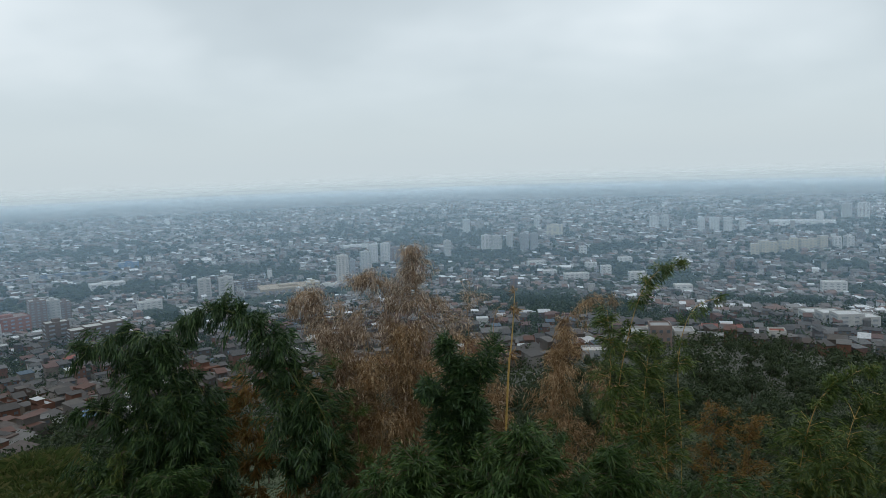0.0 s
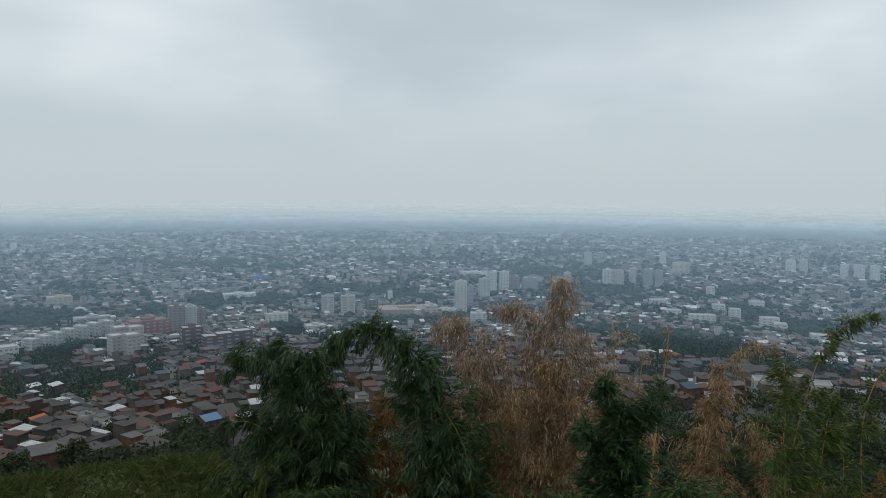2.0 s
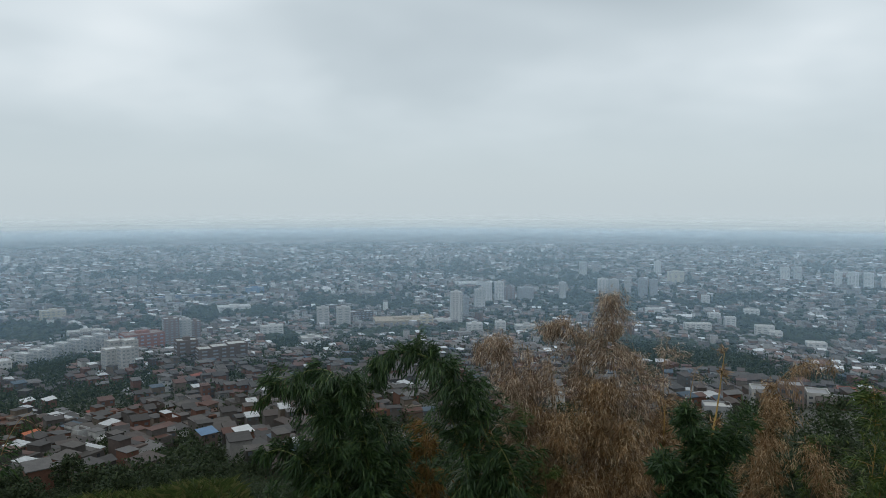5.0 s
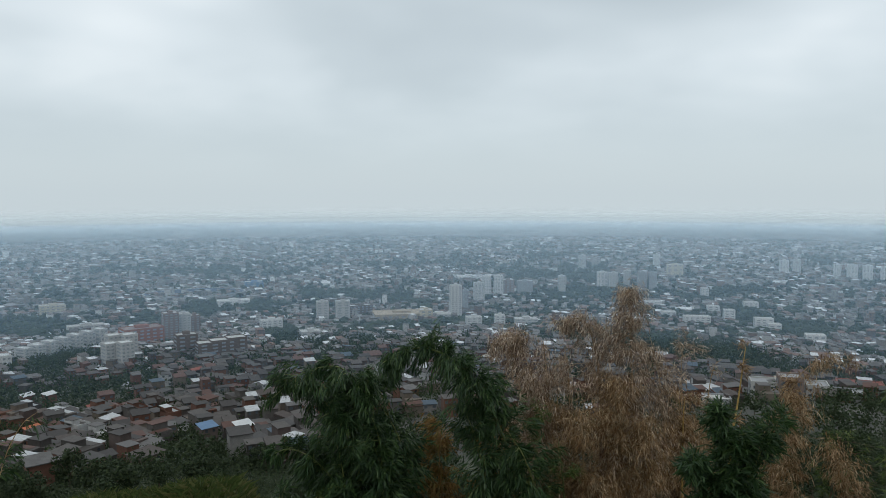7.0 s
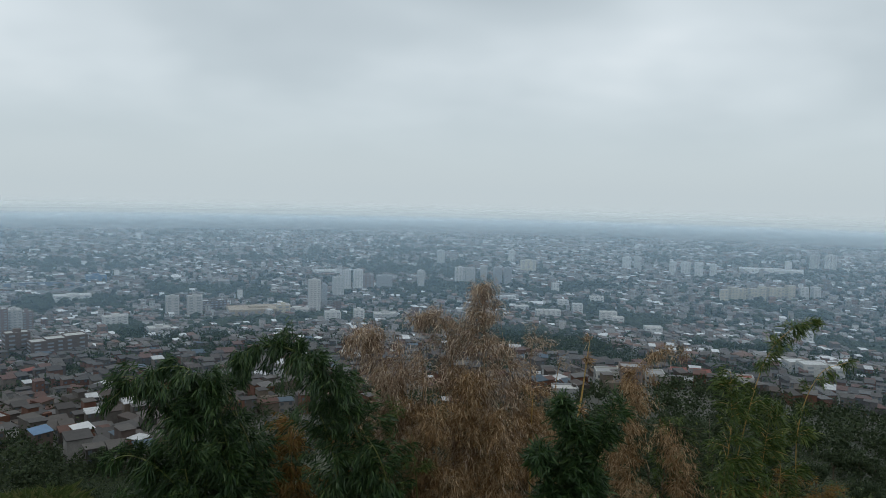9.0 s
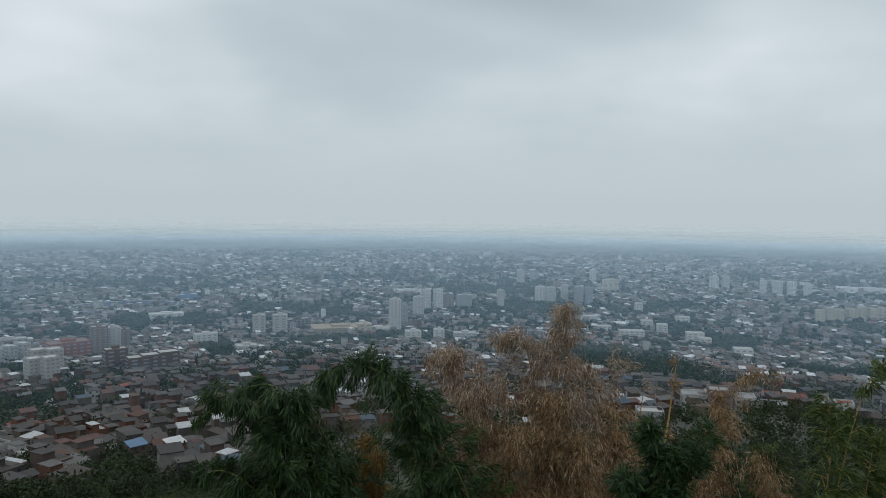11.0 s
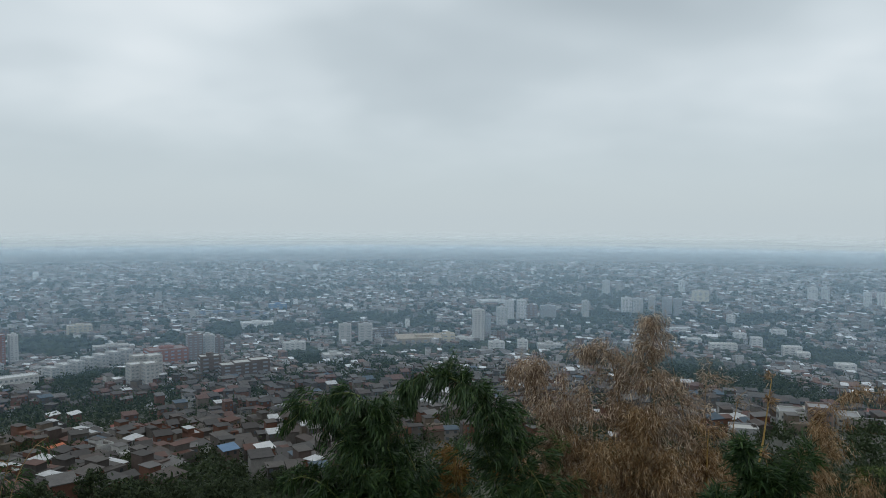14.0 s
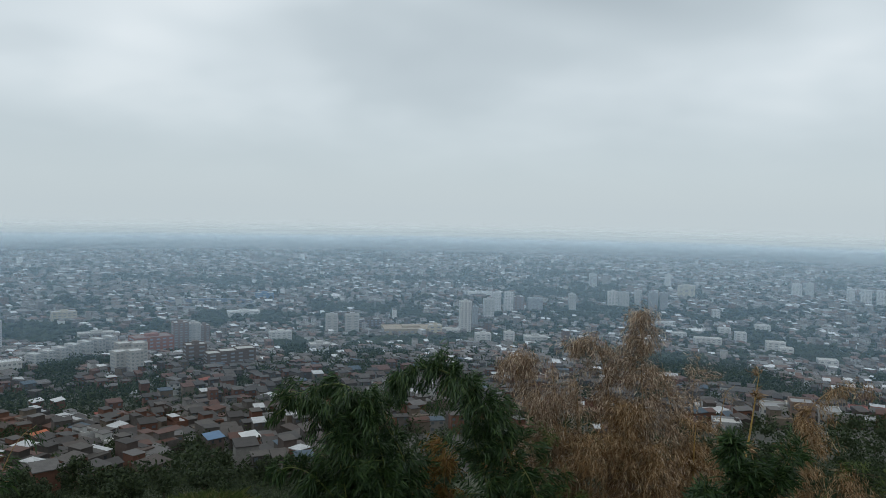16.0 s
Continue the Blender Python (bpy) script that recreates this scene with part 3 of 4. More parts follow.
def access_road():
    """A pale curving road between the houses and the white blocks."""
    vs, pts = [], []
    for k in range(25):
        u = k / 24
        az, d = -22.4 + 3.0 * u + 0.5 * math.sin(u * 5), 560 + 130 * u
        pts.append(spot(az, d))
    for k, (x, y, z) in enumerate(pts):
        a, b = pts[max(k - 1, 0)], pts[min(k + 1, 24)]
        n = Vector((b[1] - a[1], a[0] - b[0], 0)).normalized() * 3.2
        vs += [(x - n.x, y - n.y, z + 0.25), (x + n.x, y + n.y, z + 0.25)]
        taken.append((x, y, 4.5))
    ob = new("road", mesh_of("road", vs, [(2 * k, 2 * k + 1, 2 * k + 3, 2 * k + 2) for k in range(24)], [M_GREY]))
    tagged(ob, "pale concrete road curving up between houses", "road", kind="structure")


access_road()
barrio()


# ---------------------------------------------------------------- the rest of the city, house by house, in one piece
def far_city():
    rng = np.random.default_rng(7)
    V, F, S = [], [], []
    TV, TF, LV = [], [], []
    n = 0
    tn = 0
    # rough lumps for tree crowns
    ico = bmesh.new()
    bmesh.ops.create_icosphere(ico, subdivisions=1, radius=1.0)
    ico.verts.ensure_lookup_table()
    iv = np.array([v.co[:] for v in ico.verts])
    iff = [tuple(v.index for v in f.verts) for f in ico.faces]
    ico.free()
    d = 235.0
    while d < 4900:
        away = max(0.0, d - 1900)
        depth = 5.5 + d * 0.0088 + away * 0.004
        width = 4.6 + d * 0.0043 + 2.2 * (d < 650) + away * 0.001
        az = -37.0
        while az < 46:
            dd = d + rng.uniform(-0.5, 0.5) * depth
            aa = az + rng.uniform(-0.3, 0.3) * math.degrees(width / d)
            az += math.degrees(width * rng.uniform(0.85, 1.35) / d)
            x, y = dd * math.sin(radians(aa)), dd * math.cos(radians(aa))
            if dd < 520 and aa > -8.5 and rng.random() < 0.4:
                continue
            z = float(land(x, y))
            g = noise.noise((x * 0.006, y * 0.006, 1.0)) + 0.6 * noise.noise((x * 0.0016, y * 0.0016, 5.0)) + 0.35 * noise.noise((x * 0.03, y * 0.03, 2.0))
            town = 0.12 * (aa < -8) * (dd < 620)
            wood = wooded(x, y, 0.8 * g)
            belt = town + 0.9 * wood
            right = belt + 0.08 * float(smooth(aa, 2, 14)) * (1 - float(smooth(dd, 1900, 2700)))
            street = abs((x * 0.94 + y * 0.34 + 40 * math.sin(y * 0.004)) % 95 - 47) < 4.5
            if rng.random() < 0.27 - 0.00005 * away + 1.3 * max(0.0, g + right + 0.05) or (dd < 330 and aa > -9) or (street and rng.random() < 0.6):
                if dd < 950:
                    r = rng.uniform(2.0, 5.0) * (1 + dd / 2500)
                    o = rng.uniform(-1.5, 1.5, 2)
                    m = 120 if dd < 480 else 44
                    fine = 0.6 if dd < 480 else 1.0
                    dv = rng.normal(size=(m, 3)) * (1, 1, 0.8)
                    dv /= np.linalg.norm(dv, axis=1, keepdims=True)
                    lump = 1 + 0.35 * np.sin(dv[:, :1] * 5 + o[0] * 7) * np.cos(dv[:, 1:2] * 4 + o[1] * 5)
                    p = dv * lump * rng.uniform(0.55, 1.05, (m, 1)) * (r * 1.1, r * 1.1, r * 0.9) + (x + o[0], y + o[1], z + r * 0.7)
                    e1 = rng.normal(size=(m, 3)) * r * 0.16 * fine
                    e2 = np.cross(e1, rng.normal(size=(m, 3)))
                    e2 *= r * 0.13 * fine / np.maximum(1e-6, np.linalg.norm(e2, axis=1, keepdims=True))
                    LV.append(np.stack([p - e1, p - e2, p + e1, p + e2], 1).reshape(-1, 3))
                    continue
                for _ in range(1 if dd > 1600 else 2):
                    r = rng.uniform(2.2, 4.6) * (0.9 + dd / 4500)
                    p = iv * (1 + rng.uniform(-0.28, 0.28, (len(iv), 1))) * (r * rng.uniform(0.9, 1.7), r * rng.uniform(0.9, 1.5), r * rng.uniform(0.7, 1.1))
                    o = rng.uniform(-3, 3, 2) * (1 + dd / 3000)
                    TV.append(p + (x + o[0], y + o[1], z + r * 0.75))
                    TF += [tuple(tn + i for i in f) for f in iff]
                    tn += len(iv)
                continue
            if not dd > 900 and not free(x, y, 2.5):
                continue
            if g < -0.42 and rng.random() < 0.3:
                continue
            w, dp = width * rng.uniform(0.55, 0.95), min(depth, 30) * rng.uniform(0.55, 0.9)
            big = rng.random()
            h = rng.choice([3.0, 3.2, 5.6, 5.9, 8.2] if dd > 650 else [3.4, 5.6, 5.9, 8.2, 8.6]) * rng.uniform(0.9, 1.1)
            if big > 0.965 and dd > 900:
                h, w = h * rng.uniform(1.6, 2.8), w * 1.2
            elif dd > 1900:
                h *= 1 + away / 6000
            elif big < 0.02:
                w, dp, h = w * 2.4, dp * 1.6, 7
            th = radians(-aa + 12 + 25 * noise.noise((x * 0.002, y * 0.002, 8))) + (0 if rng.random() < 0.8 else 0.6)
            c, s = math.cos(th), math.sin(th)
            a, b = w / 2, dp / 2
            q = np.array([(-a, -b), (a, -b), (a, b), (-a, b)])
            q = np.stack([q[:, 0] * c - q[:, 1] * s + x, q[:, 0] * s + q[:, 1] * c + y], -1)
            e = np.array([(-a - .3, -b - .3), (a + .3, -b - .3), (a + .3, b + .3), (-a - .3, b + .3)])
            e = np.stack([e[:, 0] * c - e[:, 1] * s + x, e[:, 0] * s + e[:, 1] * c + y], -1)
            for (px, py) in q:
                V.append((px, py, z - 3))
            for (px, py) in q:
                V.append((px, py, z + h))
            F += [(n, n + 1, n + 5, n + 4), (n + 1, n + 2, n + 6, n + 5), (n + 2, n + 3, n + 7, n + 6), (n + 3, n, n + 4, n + 7)]
            # beyond 720 m walls and roofs switch to the colours lightened for distance
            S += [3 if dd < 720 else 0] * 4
            n += 8
            t0, t1 = (0.25, 0.25) if rng.random() < 0.45 else (0.3, rng.uniform(0.9, 1.7))
            for i, (px, py) in enumerate(e):
                V.append((px, py, z + h + 0.02))
            for i, (px, py) in enumerate(e):
                V.append((px, py, z + h + (t0 if i < 2 else t1)))
            F += [(n, n + 1, n + 5, n + 4), (n + 1, n + 2, n + 6, n + 5), (n + 2, n + 3, n + 7, n + 6), (n + 3, n, n + 4, n + 7), (n + 4, n + 5, n + 6, n + 7)]
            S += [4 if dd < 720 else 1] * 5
            n += 8
            if dd < 1700 and rng.random() < 0.75:
                # dark openings on the side towards the hill
                for fz in np.arange(1.0, h - 1.2, 2.8):
                    for u in (-0.3, 0.28):
                        p0, p1 = q[0] * (0.5 - u + 0.11) + q[1] * (0.5 + u - 0.11), q[0] * (0.5 - u - 0.11) + q[1] * (0.5 + u + 0.11)
                        out = np.array([s, -c]) * 0.06
                        V += [(*(p0 + out), z + fz), (*(p1 + out), z + fz), (*(p1 + out), z + fz + 1.2), (*(p0 + out), z + fz + 1.2)]
                        F.append((n, n + 1, n + 2, n + 3))
                        S.append(2)
                        n += 4
        d += depth
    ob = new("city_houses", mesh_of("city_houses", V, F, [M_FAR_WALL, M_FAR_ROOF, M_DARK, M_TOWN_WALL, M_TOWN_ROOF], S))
    tagged(ob, "dense low houses with pale walls and mixed roofs", "houses", kind="stuff")
    ob = new("city_trees", mesh_of("city_trees", np.concatenate(TV).tolist(), TF, [M_FAR_TREE]))
    tagged(ob, "dark green trees between the houses of the city", "trees", kind="stuff")
    lv = np.concatenate(LV)
    ob = new("town_trees", mesh_of("town_trees", lv.tolist(), np.arange(len(lv)).reshape(-1, 4).tolist(), [M_TREE]))
    tagged(ob, "dark leafy trees between the hillside houses", "trees", kind="stuff")


far_city()


# ---------------------------------------------------------------- trees of the slope
def crown_mesh(rnd, r, lumps, leaves):
    vs, fs = [], []
    cents = []
    for _ in range(lumps):
        u = Vector((rnd.gauss(0, 1), rnd.gauss(0, 1), rnd.gauss(0.15, 0.75))).normalized() * rnd.uniform(0.3, 1.05) * r
        u.z *= 0.75
        cents.append((u, r * rnd.uniform(0.2, 0.46)))
    for c, cr in cents:
        for _ in range(leaves):
            dv = Vector((rnd.gauss(0, 1), rnd.gauss(0, 1), rnd.gauss(0.1, 1))).normalized()
            p = c + dv * cr * rnd.uniform(0.65, 1.08)
            t1 = dv.orthogonal().normalized()
            t2 = dv.cross(t1)
            ang = rnd.uniform(0, 6.28)
            e1 = (t1 * math.cos(ang) + t2 * math.sin(ang) + dv * rnd.uniform(-0.6, 0.6)) * r * rnd.uniform(0.045, 0.09)
            e2 = (t2 * math.cos(ang) - t1 * math.sin(ang) + dv * rnd.uniform(-0.6, 0.6)) * r * rnd.uniform(0.03, 0.065)
            k = len(vs)
            vs += [tuple(p - e1), tuple(p - e2), tuple(p + e1), tuple(p + e2)]
            fs.append((k, k + 1, k + 2, k + 3))
    return mesh_of("crown", vs, fs, [M_TREE])


def tube(bm, pts, r0, r1, sides=6):
    rings = []
    for i, p in enumerate(pts):
        q = pts[min(i + 1, len(pts) - 1)] - pts[max(i - 1, 0)]
        q.normalize()
        a = q.orthogonal().normalized()
        b = q.cross(a)
        r = r0 + (r1 - r0) * i / (len(pts) - 1)
        rings.append([bm.verts.new(p + (a * math.cos(2 * math.pi * k / sides) + b * math.sin(2 * math.pi * k / sides)) * r) for k in range(sides)])
    for u, v in zip(rings, rings[1:]):
        for k in range(sides):
            bm.faces.new((u[k], u[(k + 1) % sides], v[(k + 1) % sides], v[k]))
    bm.faces.new(rings[-1])


def slope_trees():
    rnd = random.Random(11)
    made = []
    for k in range(5):
        r = rnd.uniform(3.0, 4.2)
        ob = thing("tree", pose(0, 0, 0), "dark green broadleaf tree on the slope", "tree", "slope trees")
        bm = bmesh.new()
        top = Vector((rnd.uniform(-.5, .5), rnd.uniform(-.5, .5), r * 1.2))
        tube(bm, [Vector((0, 0, -1)), Vector((0.1, 0, r * 0.5)), top], 0.28, 0.12)
        for _ in range(4):
            e = top + Vector((rnd.uniform(-1, 1), rnd.uniform(-1, 1), rnd.uniform(0.3, 1))) * r * 0.6
            tube(bm, [Vector((0.1, 0, r * 0.55)), (top + e) / 2, e], 0.11, 0.04, 5)
        part("trunk", bm, M_BARK, ob)
        piece("crown", crown_mesh(rnd, r, 20, 84), ob, "", pose(0, 0, r * 1.45))
        made.append(ob)
    count = 0
    for _ in range(8000):
        if count >= 285:
            break
        az = rnd.uniform(-34, 44) if rnd.random() < 0.55 else rnd.uniform(17, 44)
        d = rnd.uniform(95, 330)
        if az > 17:
            d = rnd.uniform(80, 430)
        elif d > 260 and az < -8:
            continue
        x, y, z = spot(az, d)
        if noise.noise((x * 0.018, y * 0.018, 3.0)) < 0.0 and d > 230 and az < 22:
            continue
        if not free(x, y, 2.2):
            continue
        count += 1
        s = rnd.uniform(0.6, 1.45) * (0.8 if d < 160 else 0.55 if az > 17 and d > 230 else 1)
        c = copy_thing(made[rnd.randrange(5)], pose(x, y, z, 0, 0, rnd.uniform(0, 360)))
        c.scale = (s, s, s * rnd.uniform(0.85, 1.1))
    for k, ob in enumerate(made):
        ob.matrix_world = pose(*spot(27 + 3 * k, 200 + 12 * k))


slope_trees()


def undergrowth():
    """Low scrub that covers the steep part of the slope."""
    rnd = random.Random(31)
    vs, fs = [], []
    for k0 in range(6400):
        az = rnd.uniform(-36, 45) if rnd.random() < 0.5 else rnd.uniform(12, 45)
        d = 13 + 240 * rnd.random() ** 1.3
        if k0 > 4200:
            az, d = rnd.uniform(-36, -6), rnd.uniform(125, 262)
        if az < -14 and d < 22:
            continue
        x, y, z = spot(az, d)
        r = rnd.uniform(0.5, 1.3) * (0.6 + d / 80)
        for _ in range(56 if d > 100 else 30):
            dv = Vector((rnd.gauss(0, 1), rnd.gauss(0, 1), abs(rnd.gauss(0, 0.9)))).normalized()
            p = Vector((x, y, z)) + dv * r * rnd.uniform(0.5, 1.1)
            e1 = Vector((rnd.gauss(0, 1), rnd.gauss(0, 1), rnd.gauss(0, 0.7))).normalized() * r * (rnd.uniform(0.05, 0.13) if d > 100 else rnd.uniform(0.09, 0.22))
            e2 = e1.orthogonal().normalized() * e1.length * 0.45
            k = len(vs)
            vs += [(p - e1)[:], (p - e2)[:], (p + e1)[:], (p + e2)[:]]
            fs.append((k, k + 1, k + 2, k + 3))
    ob = new("undergrowth", mesh_of("undergrowth", vs, fs, [M_TREE]))
    tagged(ob, "dense dark green scrub on the steep slope", "scrub", kind="stuff")


undergrowth()


# ---------------------------------------------------------------- bamboo in front of the viewpoint
M_LEAF = surface("bamboo_leaf", [(0.0, (0.013, 0.034, 0.012)), (0.55, (0.027, 0.062, 0.018)), (1.0, (0.062, 0.105, 0.028))], "island", 6.0, 0.5, 0.25, through_light=0.22)
M_FRESH = surface("fresh_leaf", [(0.0, (0.028, 0.060, 0.012)), (0.6, (0.062, 0.100, 0.020)), (1.0, (0.140, 0.165, 0.036))], "island", 6.0, 0.5, 0.25, through_light=0.25)
M_MID = surface("young_leaf", [(0.0, (0.016, 0.042, 0.009)), (0.6, (0.036, 0.078, 0.016)), (1.0, (0.080, 0.130, 0.030))], "island", 6.0, 0.5, 0.25, through_light=0.25)
M_DEAD = surface("dry_leaf", [(0.0, (0.100, 0.052, 0.020)), (0.5, (0.255, 0.148, 0.064)), (1.0, (0.53, 0.40, 0.25))], "island", 6.0, 0.75, 0.3, through_light=0.22)
M_BLEACHED = surface("bleached_leaf", [(0.0, (0.105, 0.064, 0.038)), (0.5, (0.275, 0.180, 0.112)), (1.0, (0.64, 0.53, 0.41))], "island", 6.0, 0.75, 0.3, through_light=0.22)
M_RUST = surface("rusty_leaf", [(0.0, (0.11, 0.058, 0.014)), (0.6, (0.22, 0.115, 0.028)), (1.0, (0.15, 0.13, 0.035))], "island", 6.0, 0.8, 0.3, through_light=0.2)
M_CULM = surface("yellow_culm", [(0.0, (0.36, 0.22, 0.06)), (1.0, (0.46, 0.30, 0.09))], "object", 9.0, 0.5, 0.35)
M_GREEN_CULM = surface("green_culm", [(0.0, (0.10, 0.13, 0.03)), (1.0, (0.16, 0.17, 0.05))], "object", 9.0, 0.5, 0.35)
M_DRY_CULM = surface("dry_culm", [(0.0, (0.24, 0.15, 0.07)), (1.0, (0.34, 0.22, 0.11))], "object", 9.0, 0.7, 0.35)
M_GRASS = surface("grass_blade", [(0.0, (0.035, 0.06, 0.012)), (0.6, (0.065, 0.09, 0.02)), (1.0, (0.13, 0.12, 0.045))], "island", 4.0, 0.7, 0.25, through_light=0.25)


def at(*points):
    """Points of space, their heights told from the level of the viewpoint."""
    return [Vector((x, y, EYE_Z + z)) for x, y, z in points]


class Leaves:
    def __init__(self):
        self.v, self.f = [], []

    def leaf(self, p, way, length, width, rnd):
        """A lance-shaped leaf of four faces, bent down along its length."""
        way = way.normalized()
        side = way.cross(Vector((rnd.gauss(0, 1), rnd.gauss(0, 1), rnd.gauss(0.4, 1)))).normalized() * width * 0.5
        down = Vector((0, 0, -length * rnd.uniform(0.05, 0.35)))
        m1, m2, tip = p + way * length * 0.3 + down * 0.1, p + way * length * 0.65 + down * 0.45, p + way * length + down
        k = len(self.v)
        self.v += [p[:], (m1 - side)[:], (m1 + side)[:], (m2 - side * 0.8)[:], (m2 + side * 0.8)[:], tip[:]]
        self.f += [(k, k + 1, k + 2), (k + 1, k + 3, k + 4, k + 2), (k + 3, k + 5, k + 4)]

    def mesh(self, m):
        return mesh_of("foliage", self.v, self.f, [m])


def curve_points(ctrl, n):
    """Points along a smooth curve through the control points."""
    c = [ctrl[0] * 2 - ctrl[1]] + list(ctrl) + [ctrl[-1] * 2 - ctrl[-2]]
    out = []
    for i in range(1, len(c) - 2):
        for k in range(n):
            t = k / n
            a, b, cc, d = c[i - 1], c[i], c[i + 1], c[i + 2]
            out.append(0.5 * ((2 * b) + (cc - a) * t + (2 * a - 5 * b + 4 * cc - d) * t * t + (3 * b - a - 3 * cc + d) * t ** 3))
    out.append(ctrl[-1])
    return out


def spray(lv, p, way, rnd, n, size, droop, thin=1.0, wild=0.5):
    """A twig's fan of leaves."""
    for _ in range(n):
        w = way * 0.9 + Vector((rnd.gauss(0, wild), rnd.gauss(0, wild), rnd.gauss(0, wild) - droop * 0.8))
        lv.leaf(p + Vector((rnd.gauss(0, 0.06), rnd.gauss(0, 0.06), rnd.gauss(0, 0.06))) * wild, w, size * rnd.uniform(0.6, 1.15), size * 0.125 * thin * rnd.uniform(0.7, 1.2), rnd)


def plant(stems, leaf_mat, culm_mat, label, category="bamboo", name="bamboo_plant", seed=1, size=0.14, droop=0.6, group="", thin=1.0, wild=0.42):
    """stems: (control points, reach of the twigs at the foot of the leafy part and at the tip, leafy from (0..1), sprays, leaves in a spray, culm radius)."""
    rnd = random.Random(seed)
    base = stems[0][0][0]
    foot = Vector((base.x, base.y, float(land(base.x, base.y))))
    ob = thing(name, Matrix.Translation(foot), label, category, group)
    lv = Leaves()
    for ctrl, reach0, reach1, start, sprays, per, rad in stems:
        ctrl = [Vector(c) - foot for c in ctrl]
        pts = curve_points(ctrl, 8)
        bm = bmesh.new()
        tube(bm, pts, rad, rad * 0.25, 7)
        for k in range(2, len(pts) - 3, 3):
            q = (pts[k + 1] - pts[k]).normalized()
            r = rad + (rad * 0.25 - rad) * k / (len(pts) - 1)
            tube(bm, [pts[k] - q * 0.008, pts[k], pts[k] + q * 0.008], r * 1.05, r * 1.25, 7)
        twigs = bmesh.new()
        run = [0.0]
        for u, v in zip(pts, pts[1:]):
            run.append(run[-1] + (v - u).length)
        branches = max(4, sprays // 11)
        for _ in range(branches):
            s = start + (1 - start) * rnd.random() ** 0.9
            want = s * run[-1]
            j = next(k for k in range(len(run) - 1) if run[k + 1] >= want or k == len(run) - 2)
            p = pts[j].lerp(pts[j + 1], (want - run[j]) / max(1e-6, run[j + 1] - run[j]))
            q = (pts[j + 1] - pts[j]).normalized()
            k = (s - start) / max(1e-6, 1 - start)
            reach = (reach0 + (reach1 - reach0) * k) * (0.25 + 1.15 * rnd.random() ** 1.2)
            out = Matrix.Rotation(rnd.uniform(0, 6.283), 3, q) @ q.orthogonal().normalized()
            out = (out + q * rnd.uniform(0.1, 1.0) + Vector((0, 0, 0.25 - 0.3 * droop))).normalized()
            path = [p + out * reach * f + Vector((0, 0, -droop * reach * f * f * 0.55)) for f in (0, 0.35, 0.7, 1.0)]
            if reach > 0.04:
                tube(twigs, path, 0.0045, 0.0018, 3)
            for _ in range(11):
                f = rnd.uniform(0.12, 1.0)
                a = min(2, int(f * 3))
                e = path[a].lerp(path[a + 1], f * 3 - a)
                spray(lv, e + Vector((rnd.gauss(0, 1), rnd.gauss(0, 1), rnd.gauss(0, 1))) * reach * 0.09, (path[a + 1] - path[a]).normalized(), rnd, per, size * (1.05 - 0.4 * k), droop, thin, wild)
        cane = part("culm", bm, culm_mat, ob)
        if len(twigs.verts):
            part("branchwork", twigs, culm_mat, cane)["kind"] = "stuff"
        else:
            twigs.free()
    piece("foliage", lv.mesh(leaf_mat), ob)["kind"] = "stuff"
    return ob


